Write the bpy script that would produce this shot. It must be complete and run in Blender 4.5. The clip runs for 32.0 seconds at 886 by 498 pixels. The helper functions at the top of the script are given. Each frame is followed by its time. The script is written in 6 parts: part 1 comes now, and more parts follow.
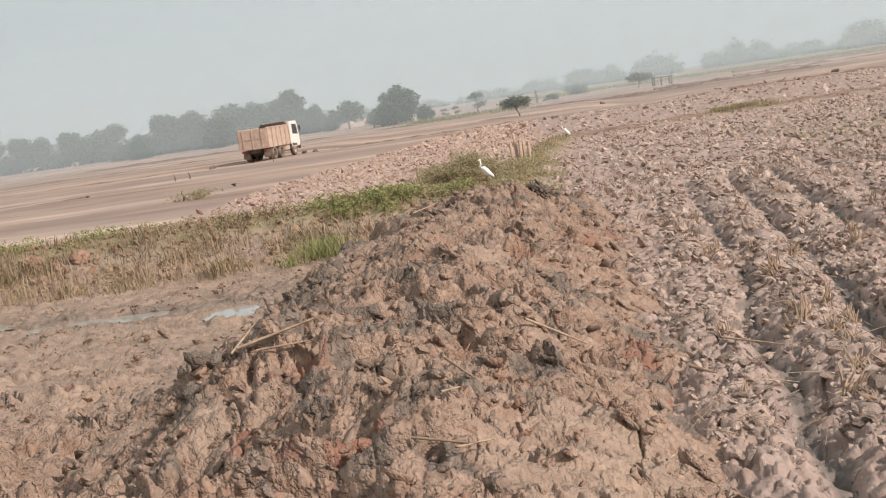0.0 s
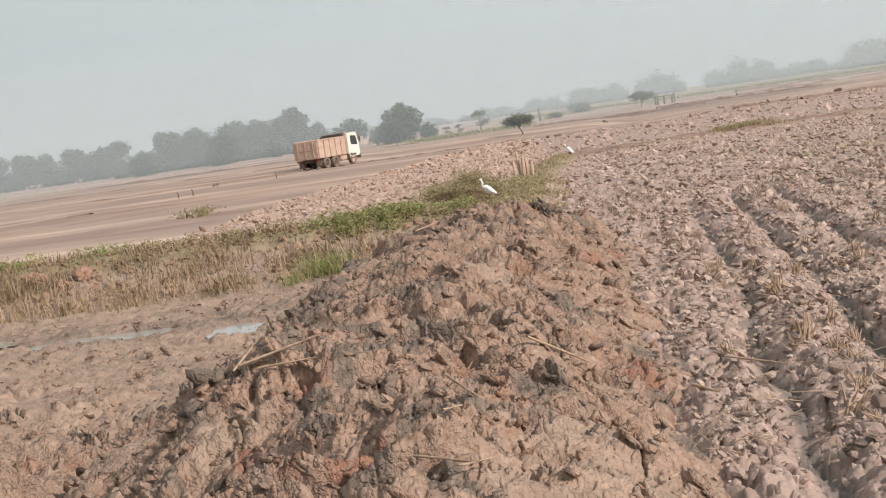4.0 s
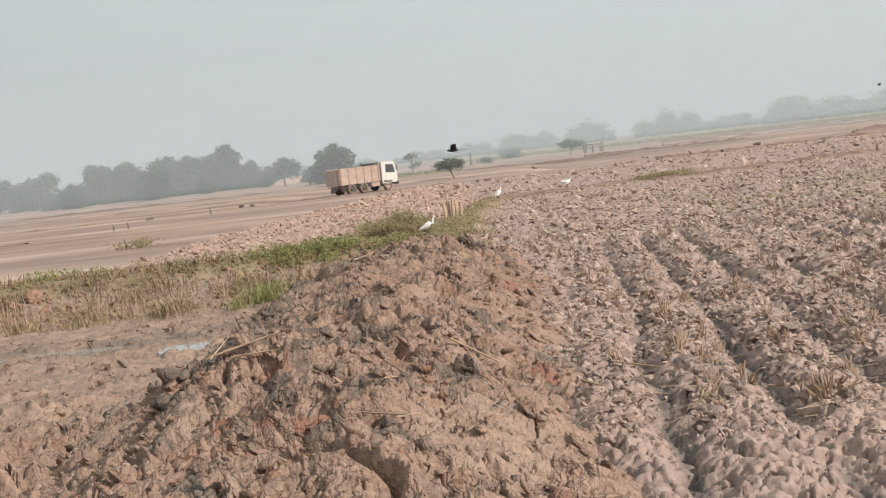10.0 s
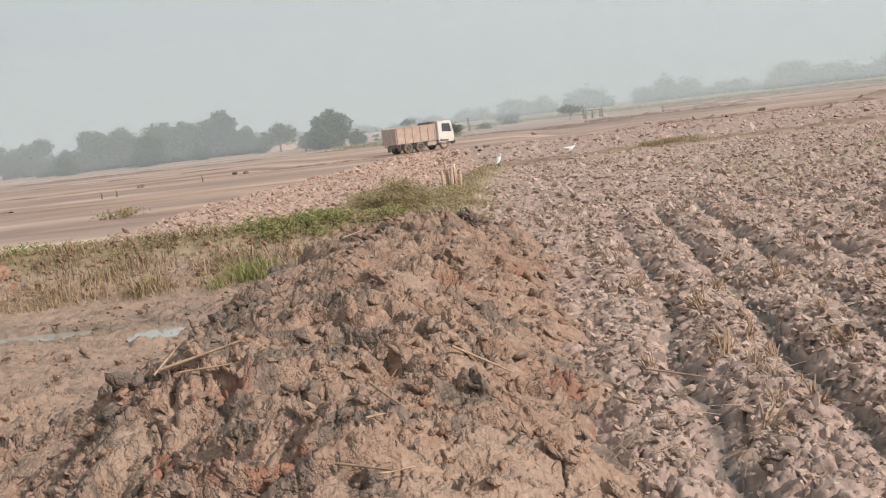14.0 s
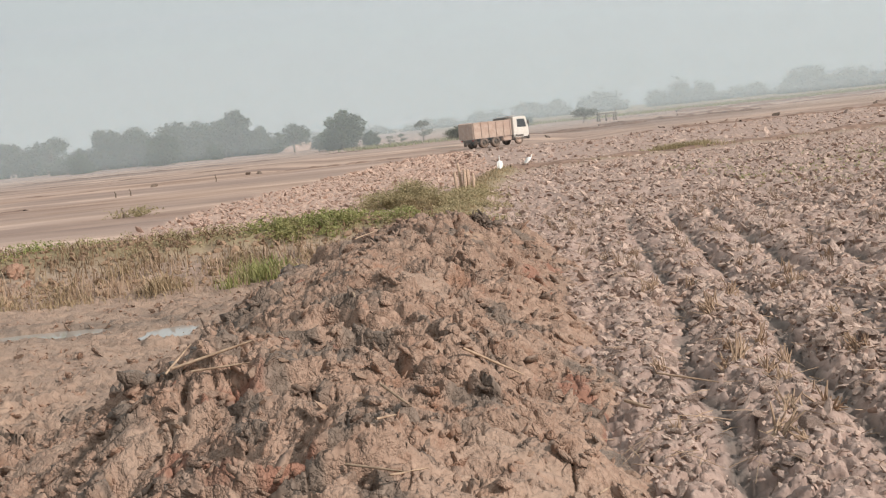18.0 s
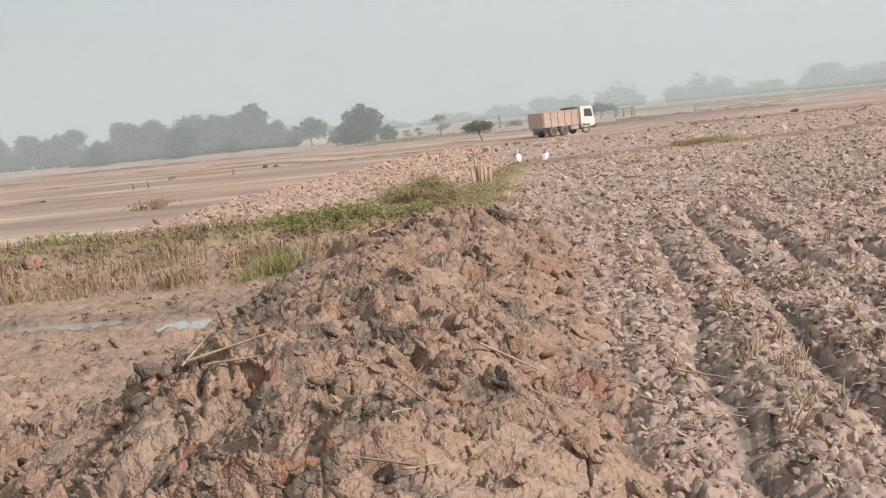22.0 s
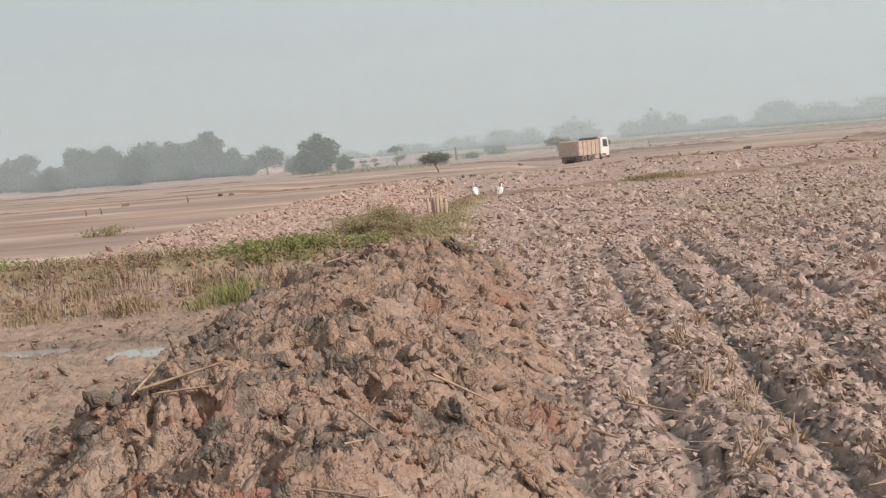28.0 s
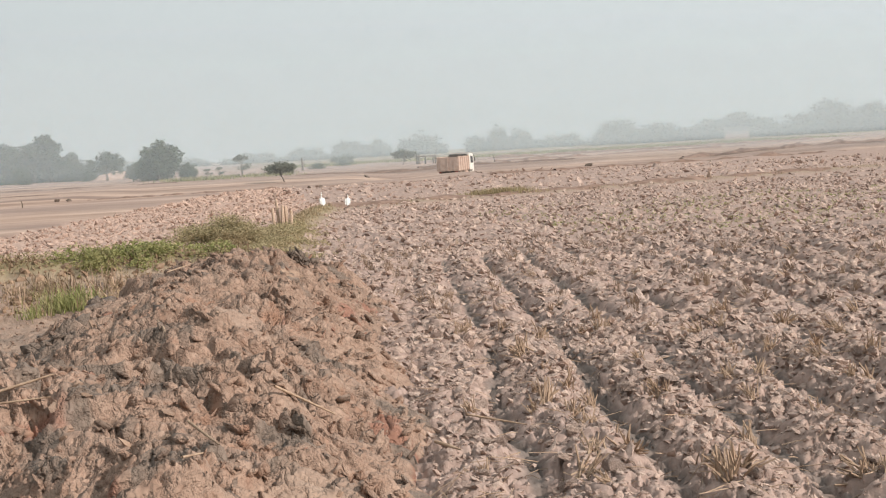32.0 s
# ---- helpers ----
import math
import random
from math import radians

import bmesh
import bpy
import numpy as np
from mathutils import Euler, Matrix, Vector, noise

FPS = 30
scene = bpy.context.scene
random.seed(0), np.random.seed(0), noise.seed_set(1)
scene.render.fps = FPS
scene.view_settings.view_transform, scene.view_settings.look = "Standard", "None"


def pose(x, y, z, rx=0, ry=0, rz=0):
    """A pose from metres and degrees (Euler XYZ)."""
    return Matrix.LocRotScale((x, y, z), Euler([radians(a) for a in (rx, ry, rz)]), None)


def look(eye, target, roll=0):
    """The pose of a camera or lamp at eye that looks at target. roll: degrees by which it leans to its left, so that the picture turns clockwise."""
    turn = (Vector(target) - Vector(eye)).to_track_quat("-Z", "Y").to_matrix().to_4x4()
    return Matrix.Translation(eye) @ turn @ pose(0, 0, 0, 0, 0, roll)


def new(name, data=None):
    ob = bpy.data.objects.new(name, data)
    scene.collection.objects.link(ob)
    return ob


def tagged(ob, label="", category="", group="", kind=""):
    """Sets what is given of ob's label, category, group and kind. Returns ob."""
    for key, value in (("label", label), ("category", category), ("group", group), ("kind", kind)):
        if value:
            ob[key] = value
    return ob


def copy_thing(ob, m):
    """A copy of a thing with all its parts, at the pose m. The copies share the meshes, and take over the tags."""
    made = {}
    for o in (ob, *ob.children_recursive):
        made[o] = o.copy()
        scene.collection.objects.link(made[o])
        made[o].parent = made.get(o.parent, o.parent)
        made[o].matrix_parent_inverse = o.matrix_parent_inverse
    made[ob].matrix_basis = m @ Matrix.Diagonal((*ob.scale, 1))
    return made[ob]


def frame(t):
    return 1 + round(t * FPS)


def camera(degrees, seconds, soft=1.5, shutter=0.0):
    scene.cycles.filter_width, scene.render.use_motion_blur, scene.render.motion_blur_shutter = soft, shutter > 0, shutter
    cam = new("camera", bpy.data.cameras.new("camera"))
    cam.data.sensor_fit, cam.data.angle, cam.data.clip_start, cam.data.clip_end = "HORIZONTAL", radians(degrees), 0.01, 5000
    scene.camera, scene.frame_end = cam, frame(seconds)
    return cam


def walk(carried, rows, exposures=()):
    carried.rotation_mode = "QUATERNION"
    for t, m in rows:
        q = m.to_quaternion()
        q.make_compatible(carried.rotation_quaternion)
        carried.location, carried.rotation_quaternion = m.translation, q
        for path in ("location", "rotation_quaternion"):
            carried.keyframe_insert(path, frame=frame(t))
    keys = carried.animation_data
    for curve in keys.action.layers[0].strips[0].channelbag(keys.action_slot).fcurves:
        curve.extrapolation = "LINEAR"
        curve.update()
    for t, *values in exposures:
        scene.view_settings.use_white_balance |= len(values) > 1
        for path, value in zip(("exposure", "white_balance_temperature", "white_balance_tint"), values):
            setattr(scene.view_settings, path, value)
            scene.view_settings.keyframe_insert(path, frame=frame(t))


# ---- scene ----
# camera: stands on the spoil heap, turned by hand
cam = camera(39.75, 32.0, soft=1.2)
PATH = [
    (0, pose(0, 0, 2.5, 83.198, 8.277, 1.933)),
    (0.5, pose(0, 0, 2.5, 83.413, 8.103, 2.486)),
    (1, pose(0, 0, 2.5, 83.428, 8.213, 2.576)),
    (1.5, pose(0, 0, 2.5, 83.491, 8.159, 2.51)),
    (2, pose(0, 0, 2.5, 83.613, 7.939, 2.52)),
    (2.5, pose(0, 0, 2.5, 83.258, 7.915, 2.825)),
    (4.5, pose(0, 0, 2.5, 84.432, 7.977, 1.745)),
    (5, pose(0, 0, 2.5, 84.634, 7.529, 1.321)),
    (5.5, pose(0, 0, 2.5, 84.467, 7.101, 0.096)),
    (6, pose(0, 0, 2.5, 83.907, 7.002, -0.584)),
    (6.5, pose(0, 0, 2.5, 84.605, 6.806, -1.003)),
    (7, pose(0, 0, 2.5, 84.607, 6.68, -0.926)),
    (7.5, pose(0, 0, 2.5, 84.387, 6.504, -0.948)),
    (8, pose(0, 0, 2.5, 84.32, 6.315, -1.352)),
    (8.5, pose(0, 0, 2.5, 84.354, 6.384, -1.509)),
    (9, pose(-0.004, -0.284, 2.5, 84.727, 6.313, -1.455)),
    (9.5, pose(-0.026, -1.92, 2.5, 85.599, 6.374, -1.278)),
    (10, pose(-0.024, -2.241, 2.5, 85.63, 6.421, -1.112)),
    (10.5, pose(-0.03, -2.239, 2.5, 85.673, 6.408, -1.257)),
    (11, pose(0, 0, 2.5, 86.374, 6.363, -1.567)),
    (11.5, pose(0, 0, 2.5, 87.934, 6.33, -2.104)),
    (12, pose(0, 0, 2.5, 87.325, 6.221, -2.08)),
    (12.5, pose(0, 0, 2.5, 86.705, 6.1, -2.406)),
    (13, pose(0, 0, 2.5, 85.777, 5.957, -1.601)),
    (13.5, pose(0, 0, 2.5, 84.701, 6.117, -1.126)),
    (14, pose(0, 0, 2.5, 84.028, 6.437, -1.219)),
    (14.5, pose(0, 0, 2.5, 84.163, 6.359, -1.069)),
    (16.5, pose(0, 0, 2.5, 84.284, 6.037, -0.811)),
    (17, pose(0, 0, 2.5, 84.387, 5.979, -0.753)),
    (17.5, pose(0, 0, 2.5, 84.583, 5.897, -0.668)),
    (18, pose(0, 0, 2.5, 84.187, 5.921, -0.586)),
    (18.5, pose(0, 0, 2.5, 84.044, 5.904, -0.469)),
    (19, pose(0, 0, 2.5, 84.287, 5.771, -0.576)),
    (19.5, pose(0, 0, 2.5, 84.408, 5.662, -0.504)),
    (20, pose(0, 0, 2.5, 84.204, 5.583, 0.172)),
    (20.5, pose(0, 0, 2.5, 84.262, 5.723, -0.17)),
    (21, pose(0, 0, 2.5, 84.232, 5.663, -0.07)),
    (21.5, pose(0, 0, 2.5, 83.874, 5.63, 0.015)),
    (22, pose(0, 0, 2.5, 84.003, 5.592, 0.216)),
    (22.5, pose(0, 0, 2.5, 83.794, 5.455, 0.443)),
    (23, pose(0, 0, 2.5, 83.693, 5.475, 0.393)),
    (23.5, pose(0, 0, 2.5, 83.787, 5.527, 0.418)),
    (24, pose(0, 0, 2.5, 83.785, 5.513, 0.408)),
    (24.5, pose(0, 0, 2.5, 83.698, 5.491, 0.283)),
    (25, pose(0, 0, 2.5, 84.332, 5.149, -0.19)),
    (25.5, pose(0, 0, 2.5, 84.719, 5.095, -0.912)),
    (26, pose(0, 0, 2.5, 84.475, 5.012, -1.562)),
    (26.5, pose(0, 0, 2.5, 85.29, 4.618, -2.042)),
    (28.5, pose(0, 0, 2.5, 85.269, 4.595, -1.684)),
    (29, pose(0, 0, 2.5, 84.936, 4.542, -1.589)),
    (29.5, pose(0, 0, 2.5, 84.803, 4.941, -1.78)),
    (30, pose(0, 0, 2.5, 84.465, 4.882, -1.506)),
    (30.5, pose(0, 0, 2.5, 83.674, 5.306, -1.108)),
    (31, pose(0, 0, 2.5, 83.317, 5.14, -2.407)),
    (31.5, pose(0, 0, 2.5, 84.687, 4.165, -5.754)),
    (32, pose(0, 0, 2.5, 85.348, 3.204, -8.957)),
]
EXPOSURE = [(0, 0.39), (9, 0.38), (11, 0.24), (12, 0.12), (13, 0.2), (14.5, 0.36), (17, 0.34), (20, 0.36), (23, 0.44), (26, 0.46), (29, 0.18), (30, 0.2), (31, 0.4), (32, 0.46)]
walk(cam, PATH, EXPOSURE)


# ---- light ----
SUN_AZ, SUN_EL = 126.0, 30.0      # degrees clockwise from +y, and above the horizon
world = bpy.data.worlds.new("sky")
scene.world = world
world.use_nodes = True
wn, wl = world.node_tree.nodes, world.node_tree.links
wn.clear()
sky = wn.new("ShaderNodeTexSky")
sky.sky_type, sky.sun_disc = "NISHITA", False
sky.sun_elevation, sky.sun_rotation = radians(SUN_EL), radians(SUN_AZ)
sky.air_density, sky.dust_density, sky.ozone_density = 1.5, 4.0, 1.0
bg = wn.new("ShaderNodeBackground")
bg.inputs["Strength"].default_value = 0.07
veil = wn.new("ShaderNodeBackground")
veil.inputs["Strength"].default_value = 1.0
co = wn.new("ShaderNodeTexCoord")
sep = wn.new("ShaderNodeSeparateXYZ")
wl.new(co.outputs["Generated"], sep.inputs[0])
rmp = wn.new("ShaderNodeValToRGB")
rmp.color_ramp.elements[0].position, rmp.color_ramp.elements[0].color = 0.0, (0.40, 0.44, 0.455, 1)
rmp.color_ramp.elements[1].position, rmp.color_ramp.elements[1].color = 0.16, (0.51, 0.548, 0.556, 1)
e = rmp.color_ramp.elements.new(0.07)
e.color = (0.465, 0.508, 0.523, 1)
wl.new(sep.outputs["Z"], rmp.inputs[0])
side = wn.new("ShaderNodeMapRange")     # the haze is brighter towards the sun's side
for key, val in (("From Min", -1), ("From Max", 1), ("To Min", 0.74), ("To Max", 1.18)):
    side.inputs[key].default_value = val
wl.new(sep.outputs["X"], side.inputs["Value"])
tint = wn.new("ShaderNodeVectorMath")
tint.operation = "SCALE"
wl.new(rmp.outputs[0], tint.inputs[0])
wl.new(side.outputs[0], tint.inputs["Scale"])
wl.new(tint.outputs[0], veil.inputs["Color"])
mixw = wn.new("ShaderNodeMixShader")
mixw.inputs[0].default_value = 0.96
wl.new(sky.outputs[0], bg.inputs["Color"])
wl.new(bg.outputs[0], mixw.inputs[1])
wl.new(veil.outputs[0], mixw.inputs[2])
wo = wn.new("ShaderNodeOutputWorld")
wl.new(mixw.outputs[0], wo.inputs[0])

sun = new("sun", bpy.data.lights.new("sun", "SUN"))
sun.data.energy, sun.data.angle, sun.data.color = 3.1, radians(2.5), (1.0, 0.90, 0.82)
az, el = radians(SUN_AZ), radians(SUN_EL)
sun.matrix_world = look((math.sin(az) * 50, math.cos(az) * 50, math.tan(el) * 50), (0, 0, 0))

# ---- materials ----
class Mat:
    """A small builder for node materials."""
    def __init__(self, name, rough=0.9, metal=0.0, spec=0.3):
        self.m = bpy.data.materials.new(name)
        self.m.use_nodes = True
        self.n, self.l = self.m.node_tree.nodes, self.m.node_tree.links
        self.b = self.n["Principled BSDF"]
        self.b.inputs["Roughness"].default_value = rough
        self.b.inputs["Metallic"].default_value = metal
        self.b.inputs["Specular IOR Level"].default_value = spec
        self.co = self.n.new("ShaderNodeTexCoord").outputs["Object"]

    def noise(self, scale, detail=4.0, rough=0.6, stretch=None):
        t = self.n.new("ShaderNodeTexNoise")
        t.inputs["Scale"].default_value = scale
        t.inputs["Detail"].default_value = detail
        t.inputs["Roughness"].default_value = rough
        src = self.co
        if stretch:
            mp = self.n.new("ShaderNodeMapping")
            mp.inputs["Scale"].default_value = stretch
            self.l.new(src, mp.inputs[0])
            src = mp.outputs[0]
        self.l.new(src, t.inputs["Vector"])
        return t.outputs["Fac"]

    def voronoi(self, scale, feature="F1"):
        t = self.n.new("ShaderNodeTexVoronoi")
        t.feature = feature
        t.inputs["Scale"].default_value = scale
        self.l.new(self.co, t.inputs["Vector"])
        return t.outputs["Distance"]

    def cracks(self, scale, width, bend=0.25):
        """1 on the pieces, 0 in wandering cracks between them."""
        nz = self.n.new("ShaderNodeTexNoise")
        nz.inputs["Scale"].default_value, nz.inputs["Detail"].default_value = scale * 1.2, 3.0
        self.l.new(self.co, nz.inputs["Vector"])
        ad = self.n.new("ShaderNodeVectorMath")
        ad.operation = "MULTIPLY_ADD"
        self.l.new(nz.outputs["Color"], ad.inputs[0])
        ad.inputs[1].default_value = (bend, bend, bend)
        self.l.new(self.co, ad.inputs[2])
        t = self.n.new("ShaderNodeTexVoronoi")
        t.feature = "DISTANCE_TO_EDGE"
        t.inputs["Scale"].default_value = scale
        self.l.new(ad.outputs[0], t.inputs["Vector"])
        return self.value(t.outputs["Distance"], 0.0, width)

    def ramp(self, fac, lo, hi, c0, c1):
        r = self.n.new("ShaderNodeValToRGB")
        r.color_ramp.elements[0].position, r.color_ramp.elements[1].position = lo, hi
        r.color_ramp.elements[0].color, r.color_ramp.elements[1].color = (*c0, 1), (*c1, 1)
        self.l.new(fac, r.inputs[0])
        return r.outputs[0]

    def value(self, fac, lo, hi, a=0.0, b=1.0):
        r = self.n.new("ShaderNodeMapRange")
        for k, v in zip(("From Min", "From Max", "To Min", "To Max"), (lo, hi, a, b)):
            r.inputs[k].default_value = v
        self.l.new(fac, r.inputs["Value"])
        return r.outputs[0]

    def mix(self, fac, a, b, kind="MIX"):
        x = self.n.new("ShaderNodeMix")
        x.data_type, x.blend_type = "RGBA", kind
        for s, v in ((x.inputs[0], fac), (x.inputs[6], a), (x.inputs[7], b)):
            if isinstance(v, (int, float)):
                s.default_value = v
            elif isinstance(v, tuple):
                s.default_value = (*v, 1)
            else:
                self.l.new(v, s)
        return x.outputs[2]

    def math(self, op, a, b=0.0):
        x = self.n.new("ShaderNodeMath")
        x.operation = op
        for s, v in ((x.inputs[0], a), (x.inputs[1], b)):
            if isinstance(v, (int, float)):
                s.default_value = v
            else:
                self.l.new(v, s)
        return x.outputs[0]

    def attr(self, name):
        a = self.n.new("ShaderNodeAttribute")
        a.attribute_name = name
        s = self.n.new("ShaderNodeSeparateColor")
        self.l.new(a.outputs["Color"], s.inputs[0])
        return [*s.outputs[:3], a.outputs["Alpha"]]

    def island(self):
        return self.n.new("ShaderNodeNewGeometry").outputs["Random Per Island"]

    def rnd(self):
        return self.n.new("ShaderNodeObjectInfo").outputs["Random"]

    def set(self, color=None, rough=None, bump=None, strength=0.4, dist=0.02):
        for sock, v in ((self.b.inputs["Base Color"], color), (self.b.inputs["Roughness"], rough)):
            if v is None:
                continue
            if isinstance(v, tuple):
                sock.default_value = (*v, 1)
            elif isinstance(v, (int, float)):
                sock.default_value = v
            else:
                self.l.new(v, sock)
        if bump is not None:
            bp = self.n.new("ShaderNodeBump")
            bp.inputs["Strength"].default_value, bp.inputs["Distance"].default_value = strength, dist
            self.l.new(bump, bp.inputs["Height"])
            self.l.new(bp.outputs[0], self.b.inputs["Normal"])
        return self.m


def simple(name, c0, c1, scale=6.0, rough=0.8, metal=0.0, spec=0.3, bump=0.15, per=""):
    """Two shades of one colour in noise, with a little relief."""
    k = Mat(name, rough, metal, spec)
    f = k.noise(scale, 5.0)
    col = k.ramp(f, 0.35, 0.65, c0, c1)
    if per == "island":
        col = k.mix(1.0, col, k.ramp(k.island(), 0, 1, (0.82, 0.82, 0.82), (1.14, 1.12, 1.08)), "MULTIPLY")
    if per == "object":
        col = k.mix(1.0, col, k.ramp(k.rnd(), 0, 1, (0.78, 0.78, 0.78), (1.18, 1.15, 1.1)), "MULTIPLY")
    return k.set(col, bump=k.noise(scale * 6, 3.0), strength=bump, dist=0.02)


# soil of the ploughed fields, the haul road and the bunds; zone = road, left field, grass, and darker grey furrow
# bottoms in its alpha
k = Mat("field_soil", 0.95, 0, 0.15)
z = k.attr("zone")
n1, n2, n3 = k.noise(0.35, 5), k.noise(7.0, 6), k.noise(40.0, 4)
c = k.ramp(n2, 0.3, 0.7, (0.275, 0.2, 0.17), (0.465, 0.355, 0.308))
c = k.mix(k.value(n1, 0.4, 0.65), c, k.ramp(n2, 0.3, 0.7, (0.295, 0.21, 0.173), (0.49, 0.362, 0.302)))
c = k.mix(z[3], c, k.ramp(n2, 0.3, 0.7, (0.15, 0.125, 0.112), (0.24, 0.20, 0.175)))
streak = k.noise(0.17, 8, 0.7, (0.2, 1.0, 1.0))
road = k.ramp(streak, 0.36, 0.64, (0.27, 0.182, 0.14), (0.60, 0.45, 0.362))
road = k.mix(k.math("MULTIPLY", k.value(k.noise(0.6, 6, 0.7, (0.45, 1.0, 1.0)), 0.45, 0.62), 0.55), road, k.ramp(n2, 0.3, 0.7, (0.29, 0.2, 0.16), (0.47, 0.35, 0.285)))
road = k.mix(k.value(k.noise(0.05, 4, 0.6, (0.5, 1.6, 1.0)), 0.42, 0.58), road, k.ramp(streak, 0.36, 0.64, (0.26, 0.19, 0.16), (0.43, 0.325, 0.275)))
lf = k.ramp(n2, 0.3, 0.7, (0.345, 0.24, 0.193), (0.54, 0.4, 0.333))
c = k.mix(z[1], c, lf)
c = k.mix(z[0], c, road)
gr = k.ramp(k.noise(1.2, 6), 0.35, 0.7, (0.225, 0.18, 0.11), (0.33, 0.28, 0.165))
c = k.mix(z[2], c, gr)
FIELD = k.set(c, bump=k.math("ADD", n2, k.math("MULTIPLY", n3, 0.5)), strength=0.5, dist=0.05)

# wet clay of the heap and the pit; zone = wet grey, red clay, smooth mud
k = Mat("dug_clay", 0.8, 0, 0.3)
z = k.attr("zone")
n1, n2, n3 = k.noise(0.9, 6, 0.62), k.noise(9.0, 6, 0.65), k.noise(45.0, 4)
c = k.ramp(n2, 0.3, 0.72, (0.262, 0.172, 0.127), (0.42, 0.30, 0.229))
c = k.mix(k.value(n1, 0.42, 0.62), c, k.ramp(n2, 0.3, 0.7, (0.288, 0.184, 0.132), (0.44, 0.31, 0.238)))
c = k.mix(k.math("MULTIPLY", k.value(k.noise(2.3, 5, 0.7), 0.54, 0.66), 0.6), c, (0.31, 0.165, 0.105))
c = k.mix(k.math("MULTIPLY", k.value(k.noise(1.7, 6, 0.7, (1, 1.3, 1)), 0.55, 0.68), 0.45), c, (0.175, 0.148, 0.128))
# thin dark noise lines painted in for the shade of narrow crevices
crevice_shade = k.noise(5.0, 5, 0.6, (1.0, 0.55, 0.8))
crevice_shade = k.value(k.math("ABSOLUTE", k.math("SUBTRACT", crevice_shade, 0.5)), 0.0, 0.014, 1.0, 0.0)
fine_crevice_shade = k.noise(13.0, 4, 0.55, (0.8, 0.5, 1.2))
fine_crevice_shade = k.value(k.math("ABSOLUTE", k.math("SUBTRACT", fine_crevice_shade, 0.52)), 0.0, 0.014, 1.0, 0.0)
fine_crevice_shade = k.math("MULTIPLY", fine_crevice_shade, k.value(k.noise(4.0, 3), 0.42, 0.55))
c = k.mix(k.math("MULTIPLY", k.math("MAXIMUM", crevice_shade, k.math("MULTIPLY", fine_crevice_shade, 0.35)), 0.42), c, (0.085, 0.062, 0.048))
c = k.mix(z[2], c, k.ramp(k.noise(1.3, 6, 0.7, (1.0, 1.6, 1.0)), 0.34, 0.62, (0.26, 0.194, 0.155), (0.43, 0.315, 0.24)))
c = k.mix(z[1], c, k.ramp(n2, 0.3, 0.7, (0.24, 0.112, 0.078), (0.36, 0.195, 0.138)))
c = k.mix(z[0], c, k.ramp(n2, 0.3, 0.7, (0.128, 0.099, 0.08), (0.225, 0.177, 0.142)))
ro = k.value(z[0], 0, 1, 0.85, 0.58)
crease = k.math("ABSOLUTE", k.math("SUBTRACT", k.noise(12.0, 4, 0.55, (1.0, 0.6, 1.0)), 0.5))
crease = k.math("MULTIPLY", k.value(crease, 0.0, 0.10), k.value(z[2], 0.2, 0.9, 1.0, 0.2))
split = k.math("MAXIMUM", k.cracks(6.0, 0.09), k.value(k.noise(2.2, 3), 0.44, 0.52, 1.0, 0.0))
split = k.math("MULTIPLY", split, k.value(z[2], 0.2, 0.8, 1.2, 0.3))
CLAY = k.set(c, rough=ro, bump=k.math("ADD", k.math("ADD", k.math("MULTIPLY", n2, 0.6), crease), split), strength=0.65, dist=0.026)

CLOD = simple("field_clod", (0.335, 0.249, 0.212), (0.55, 0.43, 0.372), 9.0, 0.95, 0, 0.15, 0.9, "island")
CLOD_LEFT = simple("pale_clod", (0.35, 0.245, 0.2), (0.53, 0.4, 0.338), 9.0, 0.95, 0, 0.15, 0.5, "island")
CLOD_CLAY = simple("clay_clod", (0.238, 0.159, 0.115), (0.374, 0.27, 0.207), 9.0, 0.85, 0, 0.25, 0.5, "island")
CLOD_DARK = simple("dark_clod", (0.105, 0.078, 0.062), (0.195, 0.148, 0.117), 9.0, 0.8, 0, 0.3, 0.6)
k = Mat("puddle_water", 0.03, 0, 0.5)
WATER = k.set((0.36, 0.335, 0.30), bump=k.noise(3.0, 2), strength=0.03, dist=0.01)

# ---- building helpers ----
def grid_noise(x, y, seed=0):
    """Gradient noise on the plane, about -0.7 to 0.7."""
    xi, yi = np.floor(x).astype(np.int64), np.floor(y).astype(np.int64)
    xf, yf = x - xi, y - yi
    u, v = xf * xf * xf * (xf * (xf * 6 - 15) + 10), yf * yf * yf * (yf * (yf * 6 - 15) + 10)

    def corner(i, j):
        h = ((xi + i) * 374761393 + (yi + j) * 668265263 + seed * 144665) & 0x7FFFFFFF
        h = ((h ^ (h >> 13)) * 1274126177) & 0x7FFFFFFF
        a = ((h ^ (h >> 16)) & 0xFFFF) * (2 * math.pi / 65536)
        return np.cos(a) * (xf - i) + np.sin(a) * (yf - j)

    a, b = corner(0, 0), corner(1, 0)
    c, d = corner(0, 1), corner(1, 1)
    return (a + u * (b - a)) * (1 - v) + (c + u * (d - c)) * v


def fbm(x, y, octaves=4, seed=0, gain=0.5):
    s, a = 0.0, 1.0
    for o in range(octaves):
        s = s + a * grid_noise(x, y, seed + o * 17)
        x, y, a = x * 2.03 + 3.1, y * 2.03 - 1.7, a * gain
    return s


